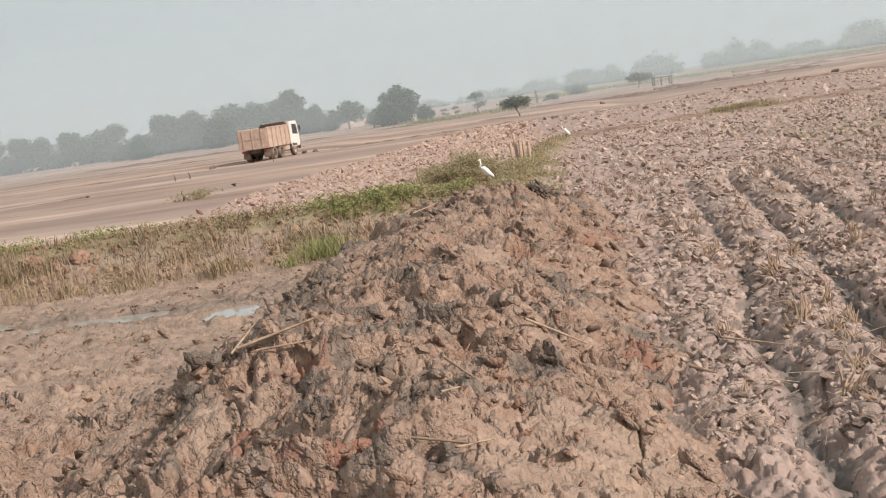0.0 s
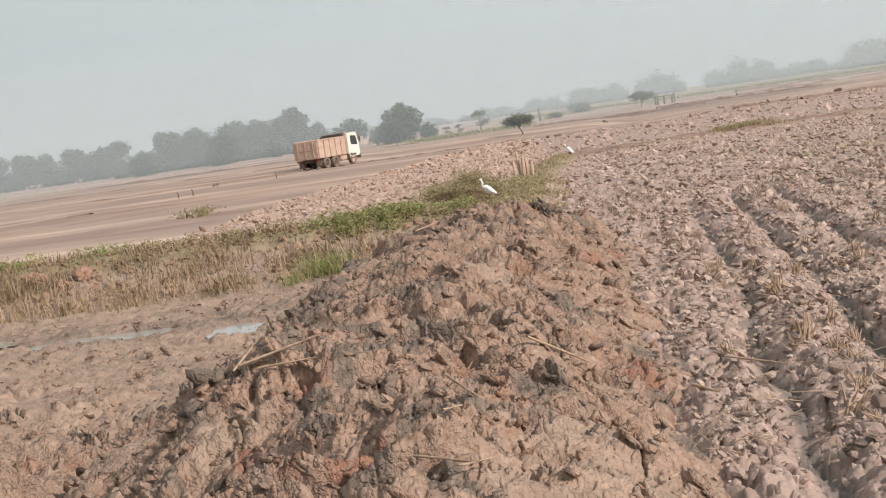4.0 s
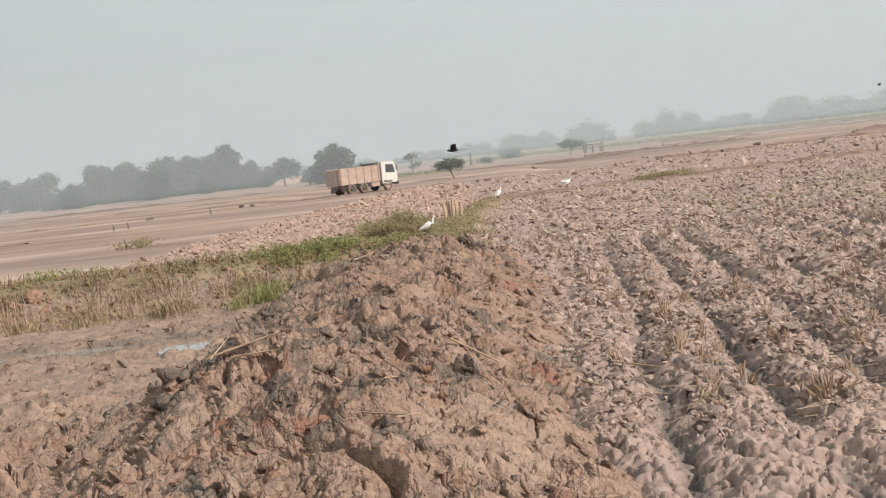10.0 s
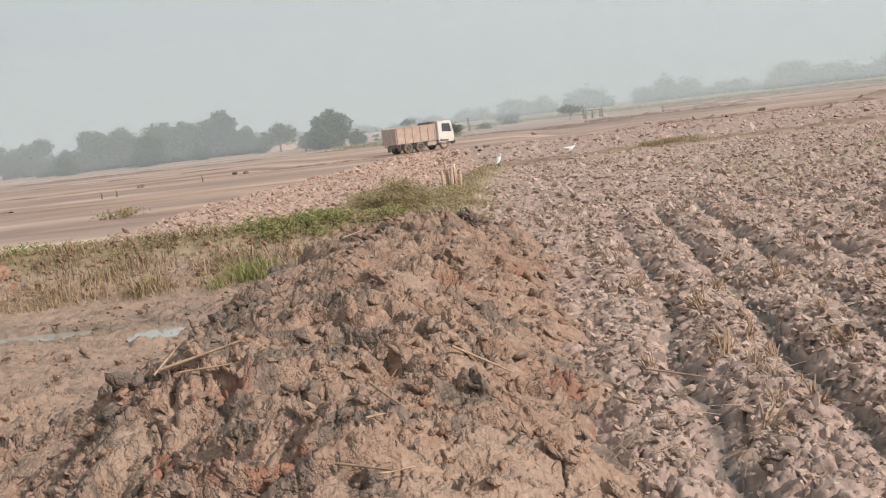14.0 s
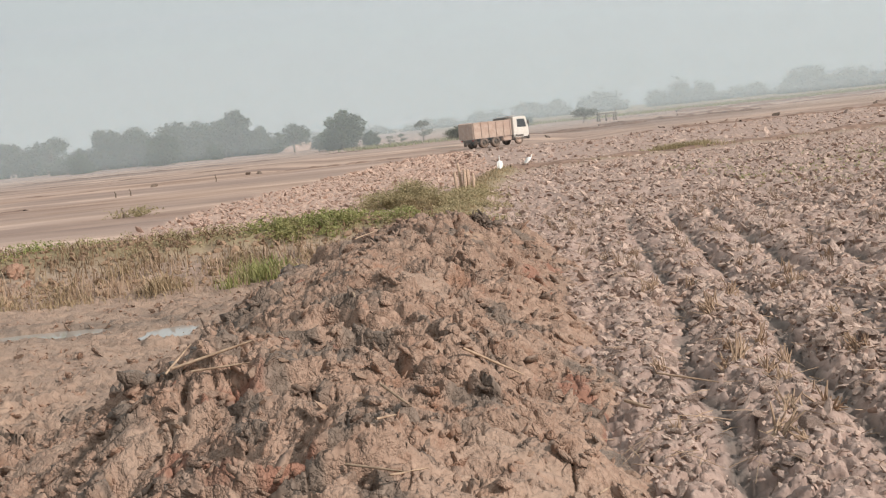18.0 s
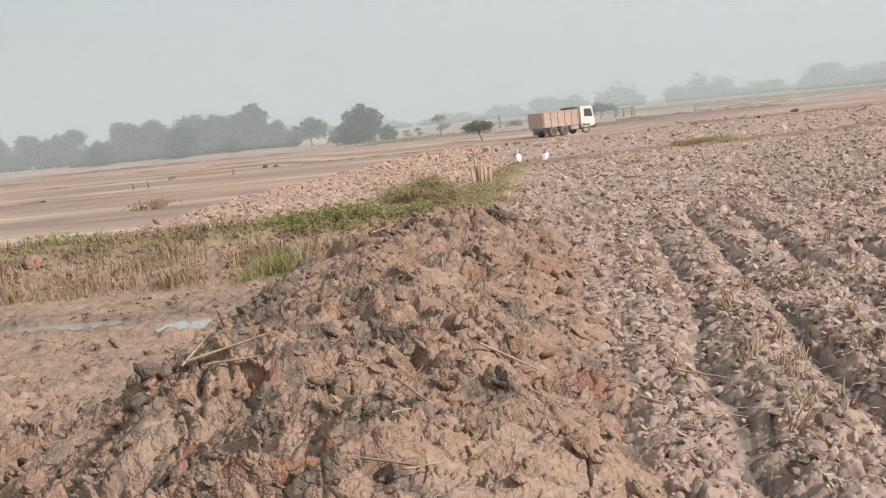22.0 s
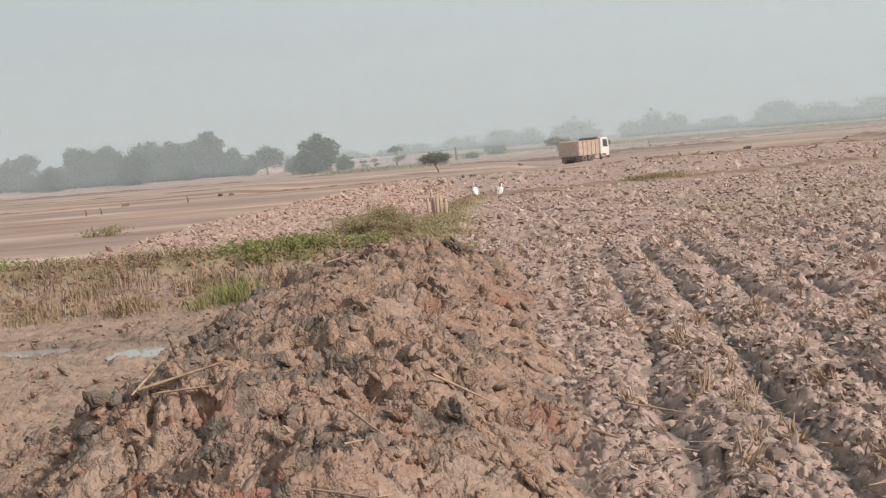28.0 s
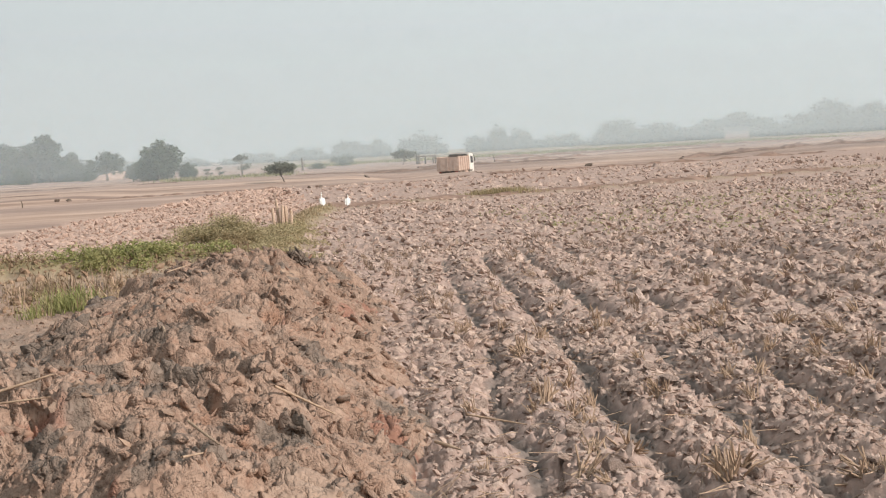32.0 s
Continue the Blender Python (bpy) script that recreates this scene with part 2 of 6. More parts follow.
def cells(x, y, seed=0):
    """Nearest and second nearest scattered point: both distances, a number for the cell, and the way from its point."""
    xi, yi = np.floor(x).astype(np.int64), np.floor(y).astype(np.int64)
    d1, d2, idn = np.full(x.shape, 9.0), np.full(x.shape, 9.0), np.zeros(x.shape)
    dx, dy = np.zeros(x.shape), np.zeros(x.shape)
    for i in (-1, 0, 1):
        for j in (-1, 0, 1):
            h = ((xi + i) * 374761393 + (yi + j) * 668265263 + seed * 974711) & 0x7FFFFFFF
            h = ((h ^ (h >> 13)) * 1274126177) & 0x7FFFFFFF
            h = h ^ (h >> 16)
            qx, qy = x - (xi + i + (h & 1023) / 1024), y - (yi + j + ((h >> 10) & 1023) / 1024)
            d = np.hypot(qx, qy)
            near = d < d1
            d2 = np.where(near, d1, np.minimum(d2, d))
            idn = np.where(near, ((h >> 5) & 4095) / 4096, idn)
            dx, dy = np.where(near, qx, dx), np.where(near, qy, dy)
            d1 = np.minimum(d1, d)
    return d1, d2, idn, dx, dy


def plates(x, y, size, seed):
    """Broken clay: tilted pieces of about that size with sharp joints; height in sizes, about -0.5 to 0.5."""
    d1, d2, c, dx, dy = cells(x / size, y / size, seed)
    a = c * 37.0
    tilt = dx * np.cos(a) + dy * np.sin(a)
    crack = np.clip((d2 - d1) / 0.14, 0, 1)
    return ((c * 7.3) % 1 - 0.5) * 0.5 + 0.55 * tilt - 0.35 * (1 - crack) - 0.25 * d1 * d1, c


def crust(x, y, size, seed):
    """Clay torn into domed, tilted pieces with deep narrow gaps; height in sizes."""
    u, v = x / size, y / size
    wu = u + 0.45 * grid_noise(u * 1.3, v * 1.3, seed + 1) + 0.25 * grid_noise(u * 3.1, v * 3.1, seed + 2)
    wv = v + 0.45 * grid_noise(u * 1.3, v * 1.3, seed + 3) + 0.25 * grid_noise(u * 3.1, v * 3.1, seed + 4)
    d1, d2, c, dx, dy = cells(wu, wv, seed)
    a = c * 41.0
    tilt = dx * np.cos(a) + dy * np.sin(a)
    deep = step(-0.25, 0.1, grid_noise(u * 0.9, v * 0.9, seed + 5))
    return 0.16 * ((c * 5.3) % 1 - 0.5) + 0.34 * tilt - 0.3 * d1 * d1 - 0.8 * deep * np.exp(-((d2 - d1) / 0.11) ** 2)


def flaps(x, y, wave, k, seed, bare=-0.12):
    """Clay smeared into overlapping flaps: curved scarps that break off towards -y with a gap at their foot; about -0.8 to 0.5."""
    u, v = x / wave, y / wave
    p = k * fbm(0.62 * u + 0.3 * grid_noise(u * 1.9, v * 1.9, seed + 3), v, 2, seed) + 2.0 * grid_noise(u * 0.4, v * 0.4, seed + 5) - 0.55 * k * v
    fr = p - np.floor(p)
    saw = np.where(fr < 0.84, fr / 0.84, (1 - fr) / 0.16)
    gate = step(bare - 0.1, bare + 0.18, grid_noise(u * 0.9 + 9.3, v * 0.9, seed + 9))
    return gate * (saw - 0.5 - 0.55 * np.exp(-((fr - 0.97) / 0.05) ** 2) - 0.3 * np.exp(-(fr / 0.06) ** 2))


def only(mask, fn, x, y):
    """fn(x, y) where the mask holds, 0 elsewhere."""
    out = np.zeros(x.shape)
    if mask.any():
        out[mask] = fn(x[mask], y[mask])
    return out


def step(a, b, x):
    t = np.clip((x - a) / (b - a), 0, 1)
    return t * t * (3 - 2 * t)


def mesh_np(name, verts, faces, mat=None, smooth=True, zone=None, zname="zone"):
    """A mesh from arrays: verts (n, 3), faces (m, 3 or 4)."""
    me = bpy.data.meshes.new(name)
    me.vertices.add(len(verts))
    me.vertices.foreach_set("co", np.ascontiguousarray(verts, np.float32).ravel())
    k = faces.shape[1]
    me.loops.add(faces.size)
    me.loops.foreach_set("vertex_index", np.ascontiguousarray(faces, np.int32).ravel())
    me.polygons.add(len(faces))
    me.polygons.foreach_set("loop_start", np.arange(0, faces.size, k, dtype=np.int32))
    me.polygons.foreach_set("use_smooth", np.full(len(faces), smooth))
    if zone is not None:
        at = me.attributes.new(zname, "FLOAT_COLOR", "POINT")
        at.data.foreach_set("color", (zone if zone.shape[1] == 4 else np.c_[zone, np.ones(len(verts))]).astype(np.float32).ravel())
    me.update(calc_edges=True)
    if mat:
        me.materials.append(mat)
    return me


def polar(angles, radii):
    """Points of a fan round the origin (angle clockwise from +y) and its quads."""
    a, r = np.meshgrid(angles, radii)
    n, m = a.shape
    i = np.arange(n * m).reshape(n, m)
    q = np.stack([i[:-1, :-1], i[:-1, 1:], i[1:, 1:], i[1:, :-1]], -1).reshape(-1, 4)[:, ::-1]
    return (r * np.sin(a)).ravel(), (r * np.cos(a)).ravel(), q


def radii(a, b, height, px, least, most=9.0, until=0.0):
    out = [a]
    while out[-1] < b:
        r = out[-1]
        s = max(least, r * r * px / (2169.0 * height))
        out.append(r + (min(s, most) if r < until else s))
    return np.array(out)


def part(name, bm, material, parent=None, label="", smooth=False):
    """A bmesh as one mesh object under its thing."""
    me = bpy.data.meshes.new(name)
    if smooth:
        for f in bm.faces:
            f.smooth = True
    bm.to_mesh(me)
    bm.free()
    me.materials.append(material)
    ob = new(name, me)
    ob.parent = parent
    return tagged(ob, label)


# ---- the lie of the land ----
PUDDLES = [(-4.85, 20.9, 0.40, 0.6), (-4.14, 21.6, 0.2, 0.36), (-7.6, 22.3, 1.2, 0.42), (-10.6, 22.8, 0.9, 0.35)]

def furrow(x, y):
    """0 to 1 across the plough ridges: 0 in a furrow."""
    w = 0.2 * fbm(x * 0.3, y * 0.3, 4, 5)
    u = (x - 0.118 * y - 1.0 + w) / 0.97
    wave = np.clip(1.25 * np.sqrt(np.clip(0.5 - 0.5 * np.cos(2 * math.pi * u), 0, 1)) - 0.12, 0, 1)
    worn = 0.75 * step(0.15, 0.45, fbm(x * 0.35 + 7, y * 0.35, 2, 6))
    wave = wave + (1 - wave) * worn
    # the strip along the heap was left flat
    return np.where(u < -0.22, np.maximum(wave, 0.62 * step(-0.22, -0.45, u)), wave)


def road_edge(x):
    """How far out the haul road's near side lies."""
    return np.interp(x, [-60, -12, -10.3, -9.6, -6.0, -1.9, 8, 45, 120], [33, 34.5, 40, 54, 77, 102, 112, 121, 140])


def bund_x(y):
    """The grassy bund between the two fields."""
    return np.interp(y, [24, 30, 43, 58], [0.6, 0.3, 1.2, 3.2])


def pit_mask(x, y):
    n = 0.5 * fbm(x * 0.4, y * 0.4, 3, 9)
    right = np.interp(y, [5, 9, 16, 22, 26, 30], [0.2, -0.6, -0.6, -0.6, -1.2, -2.2])
    low = np.interp(x, [-11, -4], [27.2, 25.0])
    return step(0.0, 1.0, (30.3 - y - n) / (30.3 - low)) * step(right + 0.4, right - 0.8, x + 0.3 * n) * step(-34, -30, x) * step(2.5, 5.0, y)


def land(x, y):
    """Height of the ground without the heap, and its zones."""
    pit = pit_mask(x, y)
    r = np.hypot(x, y)
    edge = road_edge(x)
    road = step(-1.0, 1.5, y - edge + 1.5 * fbm(x * 0.08, y * 0.08, 3, 3)) * step(430, 380, y)
    side = x - bund_x(y) + 0.5 * fbm(x * 0.4, y * 0.4, 3, 8)
    left = step(0.3, -0.6, side) * step(28, 31, y) * (1 - road) * step(120, 100, y)
    along = np.exp(-(side / 0.75) ** 2) * step(26, 30, y) * step(61, 57, y)
    cross = np.exp(-((y - (58.0 + 0.35 * (x - 3.2))) / 0.9) ** 2) * step(1.5, 3.5, x)
    far_bund = np.exp(-((y - edge + 2.0) / 0.8) ** 2) * step(-30, -12, x)
    bank = np.exp(-((y - 30.6) / 1.6) ** 2) * step(0.8, -1.0, x) * step(-34, -30, x)
    grass = np.clip(1.1 * along + 0.6 * cross + 1.2 * bank + 0.75 * step(350, 420, y) * step(-20, 20, x), 0, 1) * (1 - 0.4 * road)
    ploughed = (1 - pit) * (1 - road) * (1 - np.clip(1.3 * along + cross + bank, 0, 1)) * step(220, 150, r)
    ridge = furrow(x, y) * step(34, 24, y) * step(0.2, 0.8, side)
    z = -0.55 * pit + 0.14 * along + 0.12 * cross + (0.05 + 0.17 * step(14, 20, x)) * far_bund + 0.36 * bank
    z = z + ploughed * (0.18 * (ridge - 0.5) * (0.85 + 0.9 * fbm(x * 0.5, y * 0.3, 2, 19)) + 0.05 * fbm(x * 1.1, y * 1.1, 3, 2))
    wx, wy = x + 0.05 * fbm(x * 5, y * 5, 2, 4), y + 0.05 * fbm(x * 5, y * 5, 2, 7)
    big = only((ploughed > 0.02) & (r < 75), lambda p, q: crust(p * 0.85, q, 0.26, 11), wx, wy)
    small = only((ploughed > 0.02) & (r < 30), lambda p, q: crust(p * 0.85, q, 0.11, 12), wx, wy)
    slab = only((ploughed > 0.02) & (r < 75), lambda p, q: plates(p, q * 0.8, 0.3, 31)[0], wx, wy)
    z = z + ploughed * step(78, 40, r) * (0.14 * big + 0.06 * slab + 0.07 * small * step(30, 20, r))
    z = z + road * (0.10 * fbm(x * 0.07, y * 0.45, 4, 6) + 0.10 * np.clip(fbm(x * 0.05, y * 0.22, 3, 16) - 0.12, 0, 1))
    z = z - 0.34 * step(103, 111, y) * step(-17, -11, x) * step(22, 14, x) * step(150, 140, y)
    z = z - 1.05 * step(131, 139, y) * step(10, 20, x) * step(175, 155, y)
    mud = fbm(x * 0.7, y * 0.7, 5, 21, 0.55)
    z = z + pit * (0.10 * np.clip(mud - 0.05, -0.25, 1) + 0.05 * step(0.1, 0.5, fbm(x * 3, y * 3, 3, 33)))
    lump = only(pit > 0.02, lambda p, q: plates(p, q * 0.8, 0.55, 13)[0], wx, wy)
    chip = only(pit > 0.02, lambda p, q: plates(p, q, 0.2, 14)[0], wx, wy)
    rough = 0.3 + 0.25 * step(17, 13, y)
    fore = step(17.0, 13.0, y + 0.35 * (x + 4))
    z = z + pit * (0.07 + 0.13 * fore) * only(pit > 0.02, lambda p, q: flaps(p, q, 1.3, 4.0, 15, 0.02), x, y)
    z = z + pit * (0.05 + 0.05 * fore) * only(pit > 0.02, lambda p, q: flaps(p, q * 0.8, 0.5, 3.2, 16, 0.0), x, y)
    z = z + pit * step(70, 30, r) * rough * (0.10 * lump + 0.06 * chip)
    z = z + pit * (0.22 * fore + 0.42 * step(13.5, 8.5, y)) * (0.75 + 0.9 * mud)
    for px, py, rx, ry in PUDDLES:
        z = z - pit * 0.13 * step(1.6, 0.7, np.hypot((x - px) / rx, (y - py) / ry))
    return z, road, left, grass, pit


def billow(x, y, octaves, seed, gain=0.55):
    """Round lumps with sharp creases between them, about 0 to 1."""
    s, a = 0.0, 1.0
    for o in range(octaves):
        s = s + a * np.abs(grid_noise(x, y, seed + o * 13))
        x, y, a = x * 1.9 + 5.2 + 0.35 * y, y * 1.9 - 3.1 - 0.35 * x, a * gain
    return s


# the heap: how far its foot reaches left and right, and its crest
FOOT_Y = [2.9, 4.6, 7, 9, 13, 16, 20, 23, 25.5]
FOOT_L = [-3.8, -4.3, -5.0, -5.5, -5.2, -4.8, -4.2, -3.2, -2.0]
FOOT_R = [1.0, 1.05, 1.2, 1.35, 1.55, 1.75, 2.05, 2.1, 1.7]
CREST = [-0.35, 0.62, 0.72, 0.84, 1.0, 1.08, 0.98, 0.62, 0.0]


HOLLOWS = [(-1.66, 8.82, 0.17, 0.17, 0.28), (-3.0, 10.9, 0.3, 0.8, 0.34), (0.55, 10.0, 0.25, 0.3, 0.2), (1.28, 9.3, 0.14, 0.6, 0.2)]
WET_SPOTS = [(-2.19, 10.1, 0.4, 0.4), (-1.7, 9.45, 0.2, 0.25), (-1.46, 10.4, 0.35, 0.4), (-2.29, 14.8, 0.5, 0.8), (-1.07, 11.5, 0.3, 0.4), (-0.68, 10.3, 0.3, 0.4), (-2.5, 8.9, 0.22, 0.3), (-1.3, 7.9, 0.3, 0.18), (-0.34, 7.65, 0.25, 0.2), (-0.93, 6.45, 0.22, 0.2), (0.06, 8.7, 0.2, 0.25), (-2.5, 13.5, 0.7, 0.9), (-3.0, 11.2, 0.35, 0.9)]


def smooth_clay(x, y):
    """Where the bucket left the clay smooth and pale."""
    t = np.zeros(x.shape)
    for px, py, rx, ry in ((0.3, 6.7, 0.75, 1.0), (-2.2, 8.5, 0.4, 0.45), (-3.9, 10.7, 0.7, 0.8), (-1.8, 15.6, 0.45, 1.3), (-0.2, 12.9, 0.4, 0.7)):
        t = np.maximum(t, np.exp(-(((x - px) / rx) ** 2 + ((y - py) / ry) ** 2)))
    return step(0.25, 0.65, t + 0.35 * fbm(x * 1.6, y * 1.3, 3, 57))


def heap(x, y):
    """Height of the spoil heap, and its zones."""
    wob = 0.45 * fbm(x * 0.6, y * 0.6, 3, 40) + 0.12 * fbm(x * 1.9, y * 1.9, 2, 42)
    l, r = np.interp(y, FOOT_Y, FOOT_L), np.interp(y, FOOT_Y, FOOT_R)
    h = np.interp(y, FOOT_Y, CREST)
    t = np.clip((x + wob - l) / (r - l), 0, 1)
    s = np.minimum(t / 0.62, (1 - t) / 0.30)
    s = np.clip(s, 0, 1)
    form = np.where(t < 0.62, 0.75 * s ** 1.3 + 0.25 * np.sin(s * math.pi / 2) ** 1.5, 0.5 * s + 0.5 * np.sin(s * math.pi / 2))
    base = -0.62 * (1 - step(0.05, 0.7, t)) - 0.05
    z = base + (h - base) * form
    big = fbm(x * 0.8, y * 0.6, 2, 50)
    wx, wy = x + 0.14 * fbm(x * 2.2, y * 2.2, 3, 51), y + 0.14 * fbm(x * 2.2, y * 2.2, 3, 52)
    rise = np.clip(form * 1.6, 0, 1)
    tan = smooth_clay(x, y)
    calm = 1 - 0.55 * tan
    lump = billow(wx * 0.9, wy * 0.75, 2, 53)
    z = z + rise * (0.20 * big + 0.30 * (lump - 0.35))
    # smeared flaps of three sizes, and a finely torn skin
    coarse = flaps(x + 0.25 * y, y, 1.7, 3.0, 66, -0.2)
    middle = flaps(x - 0.3 * y, y, 0.7, 2.8, 67, -0.12)
    fine = flaps(x + 0.4 * y, y, 0.3, 2.2, 68, 0.0)
    z = z + rise * calm * (0.19 * coarse + 0.085 * middle + 0.035 * fine * step(19, 13, y))
    z = z + rise * (0.35 + 0.65 * calm) * (0.035 * crust(x * 0.75 + 0.2 * y, y, 0.30, 56) + 0.028 * crust(x * 0.7 - 0.3 * y, y, 0.13, 59))
    # narrow clefts between the pieces
    for fr, wd, dp, sd in ((1.6, 0.028, 0.12, 63), (3.6, 0.04, 0.07, 64), (8.0, 0.06, 0.03, 65)):
        n = fbm(wx * fr, wy * fr * 0.8, 2, sd)
        on = step(0.0, 0.25, fbm(x * fr * 0.5, y * fr * 0.5, 2, sd + 7) + 0.08)
        z = z - rise * dp * on * np.exp(-(n / wd) ** 2)
    z = z + 0.3 * np.exp(-(((x + 1.45) / 0.5) ** 2 + ((y - 21.2) / 1.0) ** 2))
    # a nearer mound with a broken face below its brow, and the wet trough behind it
    z = z + 0.15 * np.exp(-(((x + 2.0) / 0.85) ** 2 + ((y - 9.5) / 0.7) ** 2) ** 2) - 0.26 * np.exp(-(((x + 2.3) / 1.0) ** 2 + ((y - 12.3) / 1.0) ** 2))
    brow = 8.75 + 0.25 * fbm(x * 1.5, y * 0 + 3.0, 2, 69) - 0.5 * np.abs(x + 1.6)
    z = z - 0.15 * step(brow + 0.06, brow - 0.10, y) * step(6.0, 7.6, y) * step(-2.6, -2.2, x) * step(-0.7, -1.1, x)
    for px, py, rx, ry, dp in HOLLOWS:
        z = z - dp * np.exp(-(((x - px) / rx) ** 2 + ((y - py) / ry) ** 2) ** 2)
    wet = step(0.2, 0.42, fbm(x * 1.1, y * 0.9, 4, 60, 0.6) + 0.62 * np.exp(-((x - l - 0.7) / 0.75) ** 2) * step(11, 14, y) - 0.06)
    for px, py, rx, ry in WET_SPOTS:
        wet = np.maximum(wet, step(0.35, 0.75, np.exp(-(((x - px) / rx) ** 2 + ((y - py) / ry) ** 2)) + 0.5 * fbm(x * 2.5, y * 2.5, 3, 62)))
    return z, wet * (1 - tan), form, tan


FINE = np.radians(np.arange(-31.0, 31.01, 0.125))
RING = np.concatenate([FINE, np.radians(np.arange(34.0, 328.0, 4.0)), [2 * math.pi + FINE[0]]])


def make_ground():
    rr = np.concatenate([[0.001, 1.0, 1.8, 2.5, 3.1, 3.6, 4.1], radii(4.5, 140.0, 2.5, 2.0, 0.026, 0.06, 30.0), np.geomspace(147, 4600, 40)])
    x, y, q = polar(RING, rr)
    y = y - 0.3
    z, road, left, grass, pit = land(x, y)
    # out of the fan the mesh is coarse, so only the broad forms stand there
    fine = step(radians(31.5), radians(30.8), np.abs(np.arctan2(x, y))) * step(4.2, 5.0, np.hypot(x, y))
    z = z * fine + (1 - fine) * (-0.5 * pit - 0.05 + 0.08 * fbm(x * 0.25, y * 0.25, 2, 91))
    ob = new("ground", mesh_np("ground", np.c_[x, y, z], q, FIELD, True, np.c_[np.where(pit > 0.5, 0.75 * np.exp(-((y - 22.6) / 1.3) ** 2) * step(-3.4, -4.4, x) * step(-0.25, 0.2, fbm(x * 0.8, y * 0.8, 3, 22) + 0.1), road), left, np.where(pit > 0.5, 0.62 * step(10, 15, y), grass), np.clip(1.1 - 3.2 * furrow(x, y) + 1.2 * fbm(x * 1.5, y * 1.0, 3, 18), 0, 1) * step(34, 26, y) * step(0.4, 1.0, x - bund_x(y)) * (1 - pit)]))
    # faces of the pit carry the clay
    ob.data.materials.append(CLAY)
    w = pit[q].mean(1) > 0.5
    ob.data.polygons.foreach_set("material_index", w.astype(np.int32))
    tagged(ob, "flat dry ploughed farmland with pinkish brown soil", "ground", kind="structure")


def make_heap():
    rr = radii(3.6, 25.5, 1.5, 1.0, 0.018, 0.035, 26.0)
    x, y, q = polar(np.radians(np.arange(-33.0, 17.0, 0.078)), rr)
    near = (x > np.interp(y, FOOT_Y, FOOT_L) - 0.7) & (x < np.interp(y, FOOT_Y, FOOT_R) + 0.7)
    z, wet, form = np.full(x.shape, -9.0), np.zeros(x.shape), np.zeros(x.shape)
    tan = np.zeros(x.shape)
    z[near], wet[near], form[near], tan[near] = heap(x[near], y[near])
    red = np.zeros_like(x)
    for px, py, rx, ry in ((1.2, 16.6, 0.2, 0.7), (1.65, 18.2, 0.18, 0.6), (-1.66, 8.76, 0.24, 0.2), (-1.02, 6.78, 0.2, 0.13), (-1.44, 6.66, 0.22, 0.12), (-1.95, 8.12, 0.13, 0.2), (0.95, 10.3, 0.2, 0.4), (1.22, 9.4, 0.13, 0.5)):
        red = np.maximum(red, 1.15 * np.exp(-(((x - px) / rx) ** 2 + ((y - py) / ry) ** 2)))
    red = 0.9 * step(0.4, 0.8, red + 0.8 * fbm(x * 4, y * 4, 4, 61))
    gz = np.full(x.shape, -1.0)
    gz[near] = land(x[near], y[near])[0]
    keep = ((z > gz - 0.05) & (form > 0.0)).reshape(-1)
    q = q[keep[q].any(1)]
    ob = new("earth_mound", mesh_np("earth_mound", np.c_[x, y, np.maximum(z, gz - 0.08)], q, CLAY, True, np.c_[np.clip(wet, 0, 0.85), red, 0.5 * tan]))
    tagged(ob, "long heap of freshly dug wet brown clay beside the pit", "earth mound")


make_ground()
make_heap()

# ---- loose earth ----
def ico(sub):
    bm = bmesh.new()
    bmesh.ops.create_icosphere(bm, subdivisions=sub, radius=1.0)
    v = np.array([p.co[:] for p in bm.verts])
    f = np.array([[q.index for q in t.verts] for t in bm.faces])
    bm.free()
    return v, f


def clod_shapes(sub, count, seed, flat=False):
    """Broken lumps: a ball cut by a few planes and roughened."""
    rng = np.random.default_rng(seed)
    v, f = ico(sub)
    out = []
    for _ in range(count):
        w = v.copy()
        for _ in range(7):
            n = rng.normal(size=3)
            n /= np.linalg.norm(n)
            d = w @ n - rng.uniform(0.45, 0.85)
            w = w - np.outer(np.clip(d, 0, None), n)
        w = w * (1 + 0.55 * fbm(w[:, 0] * 1.4 + w[:, 2] + seed, w[:, 1] * 1.4 - w[:, 2] + len(out) * 3.7, 3, seed)[:, None] + rng.normal(0, 0.05, (len(w), 1)))
        w = w * (rng.uniform([0.85, 0.58, 0.32], [1.5, 0.98, 0.58]) if flat else rng.uniform([0.8, 0.65, 0.5], [1.3, 1.0, 0.8]))
        if flat:
            w[:, 2] += rng.uniform(-0.15, 0.4) * w[:, 0] ** 2
        out.append(w)
    return out, f


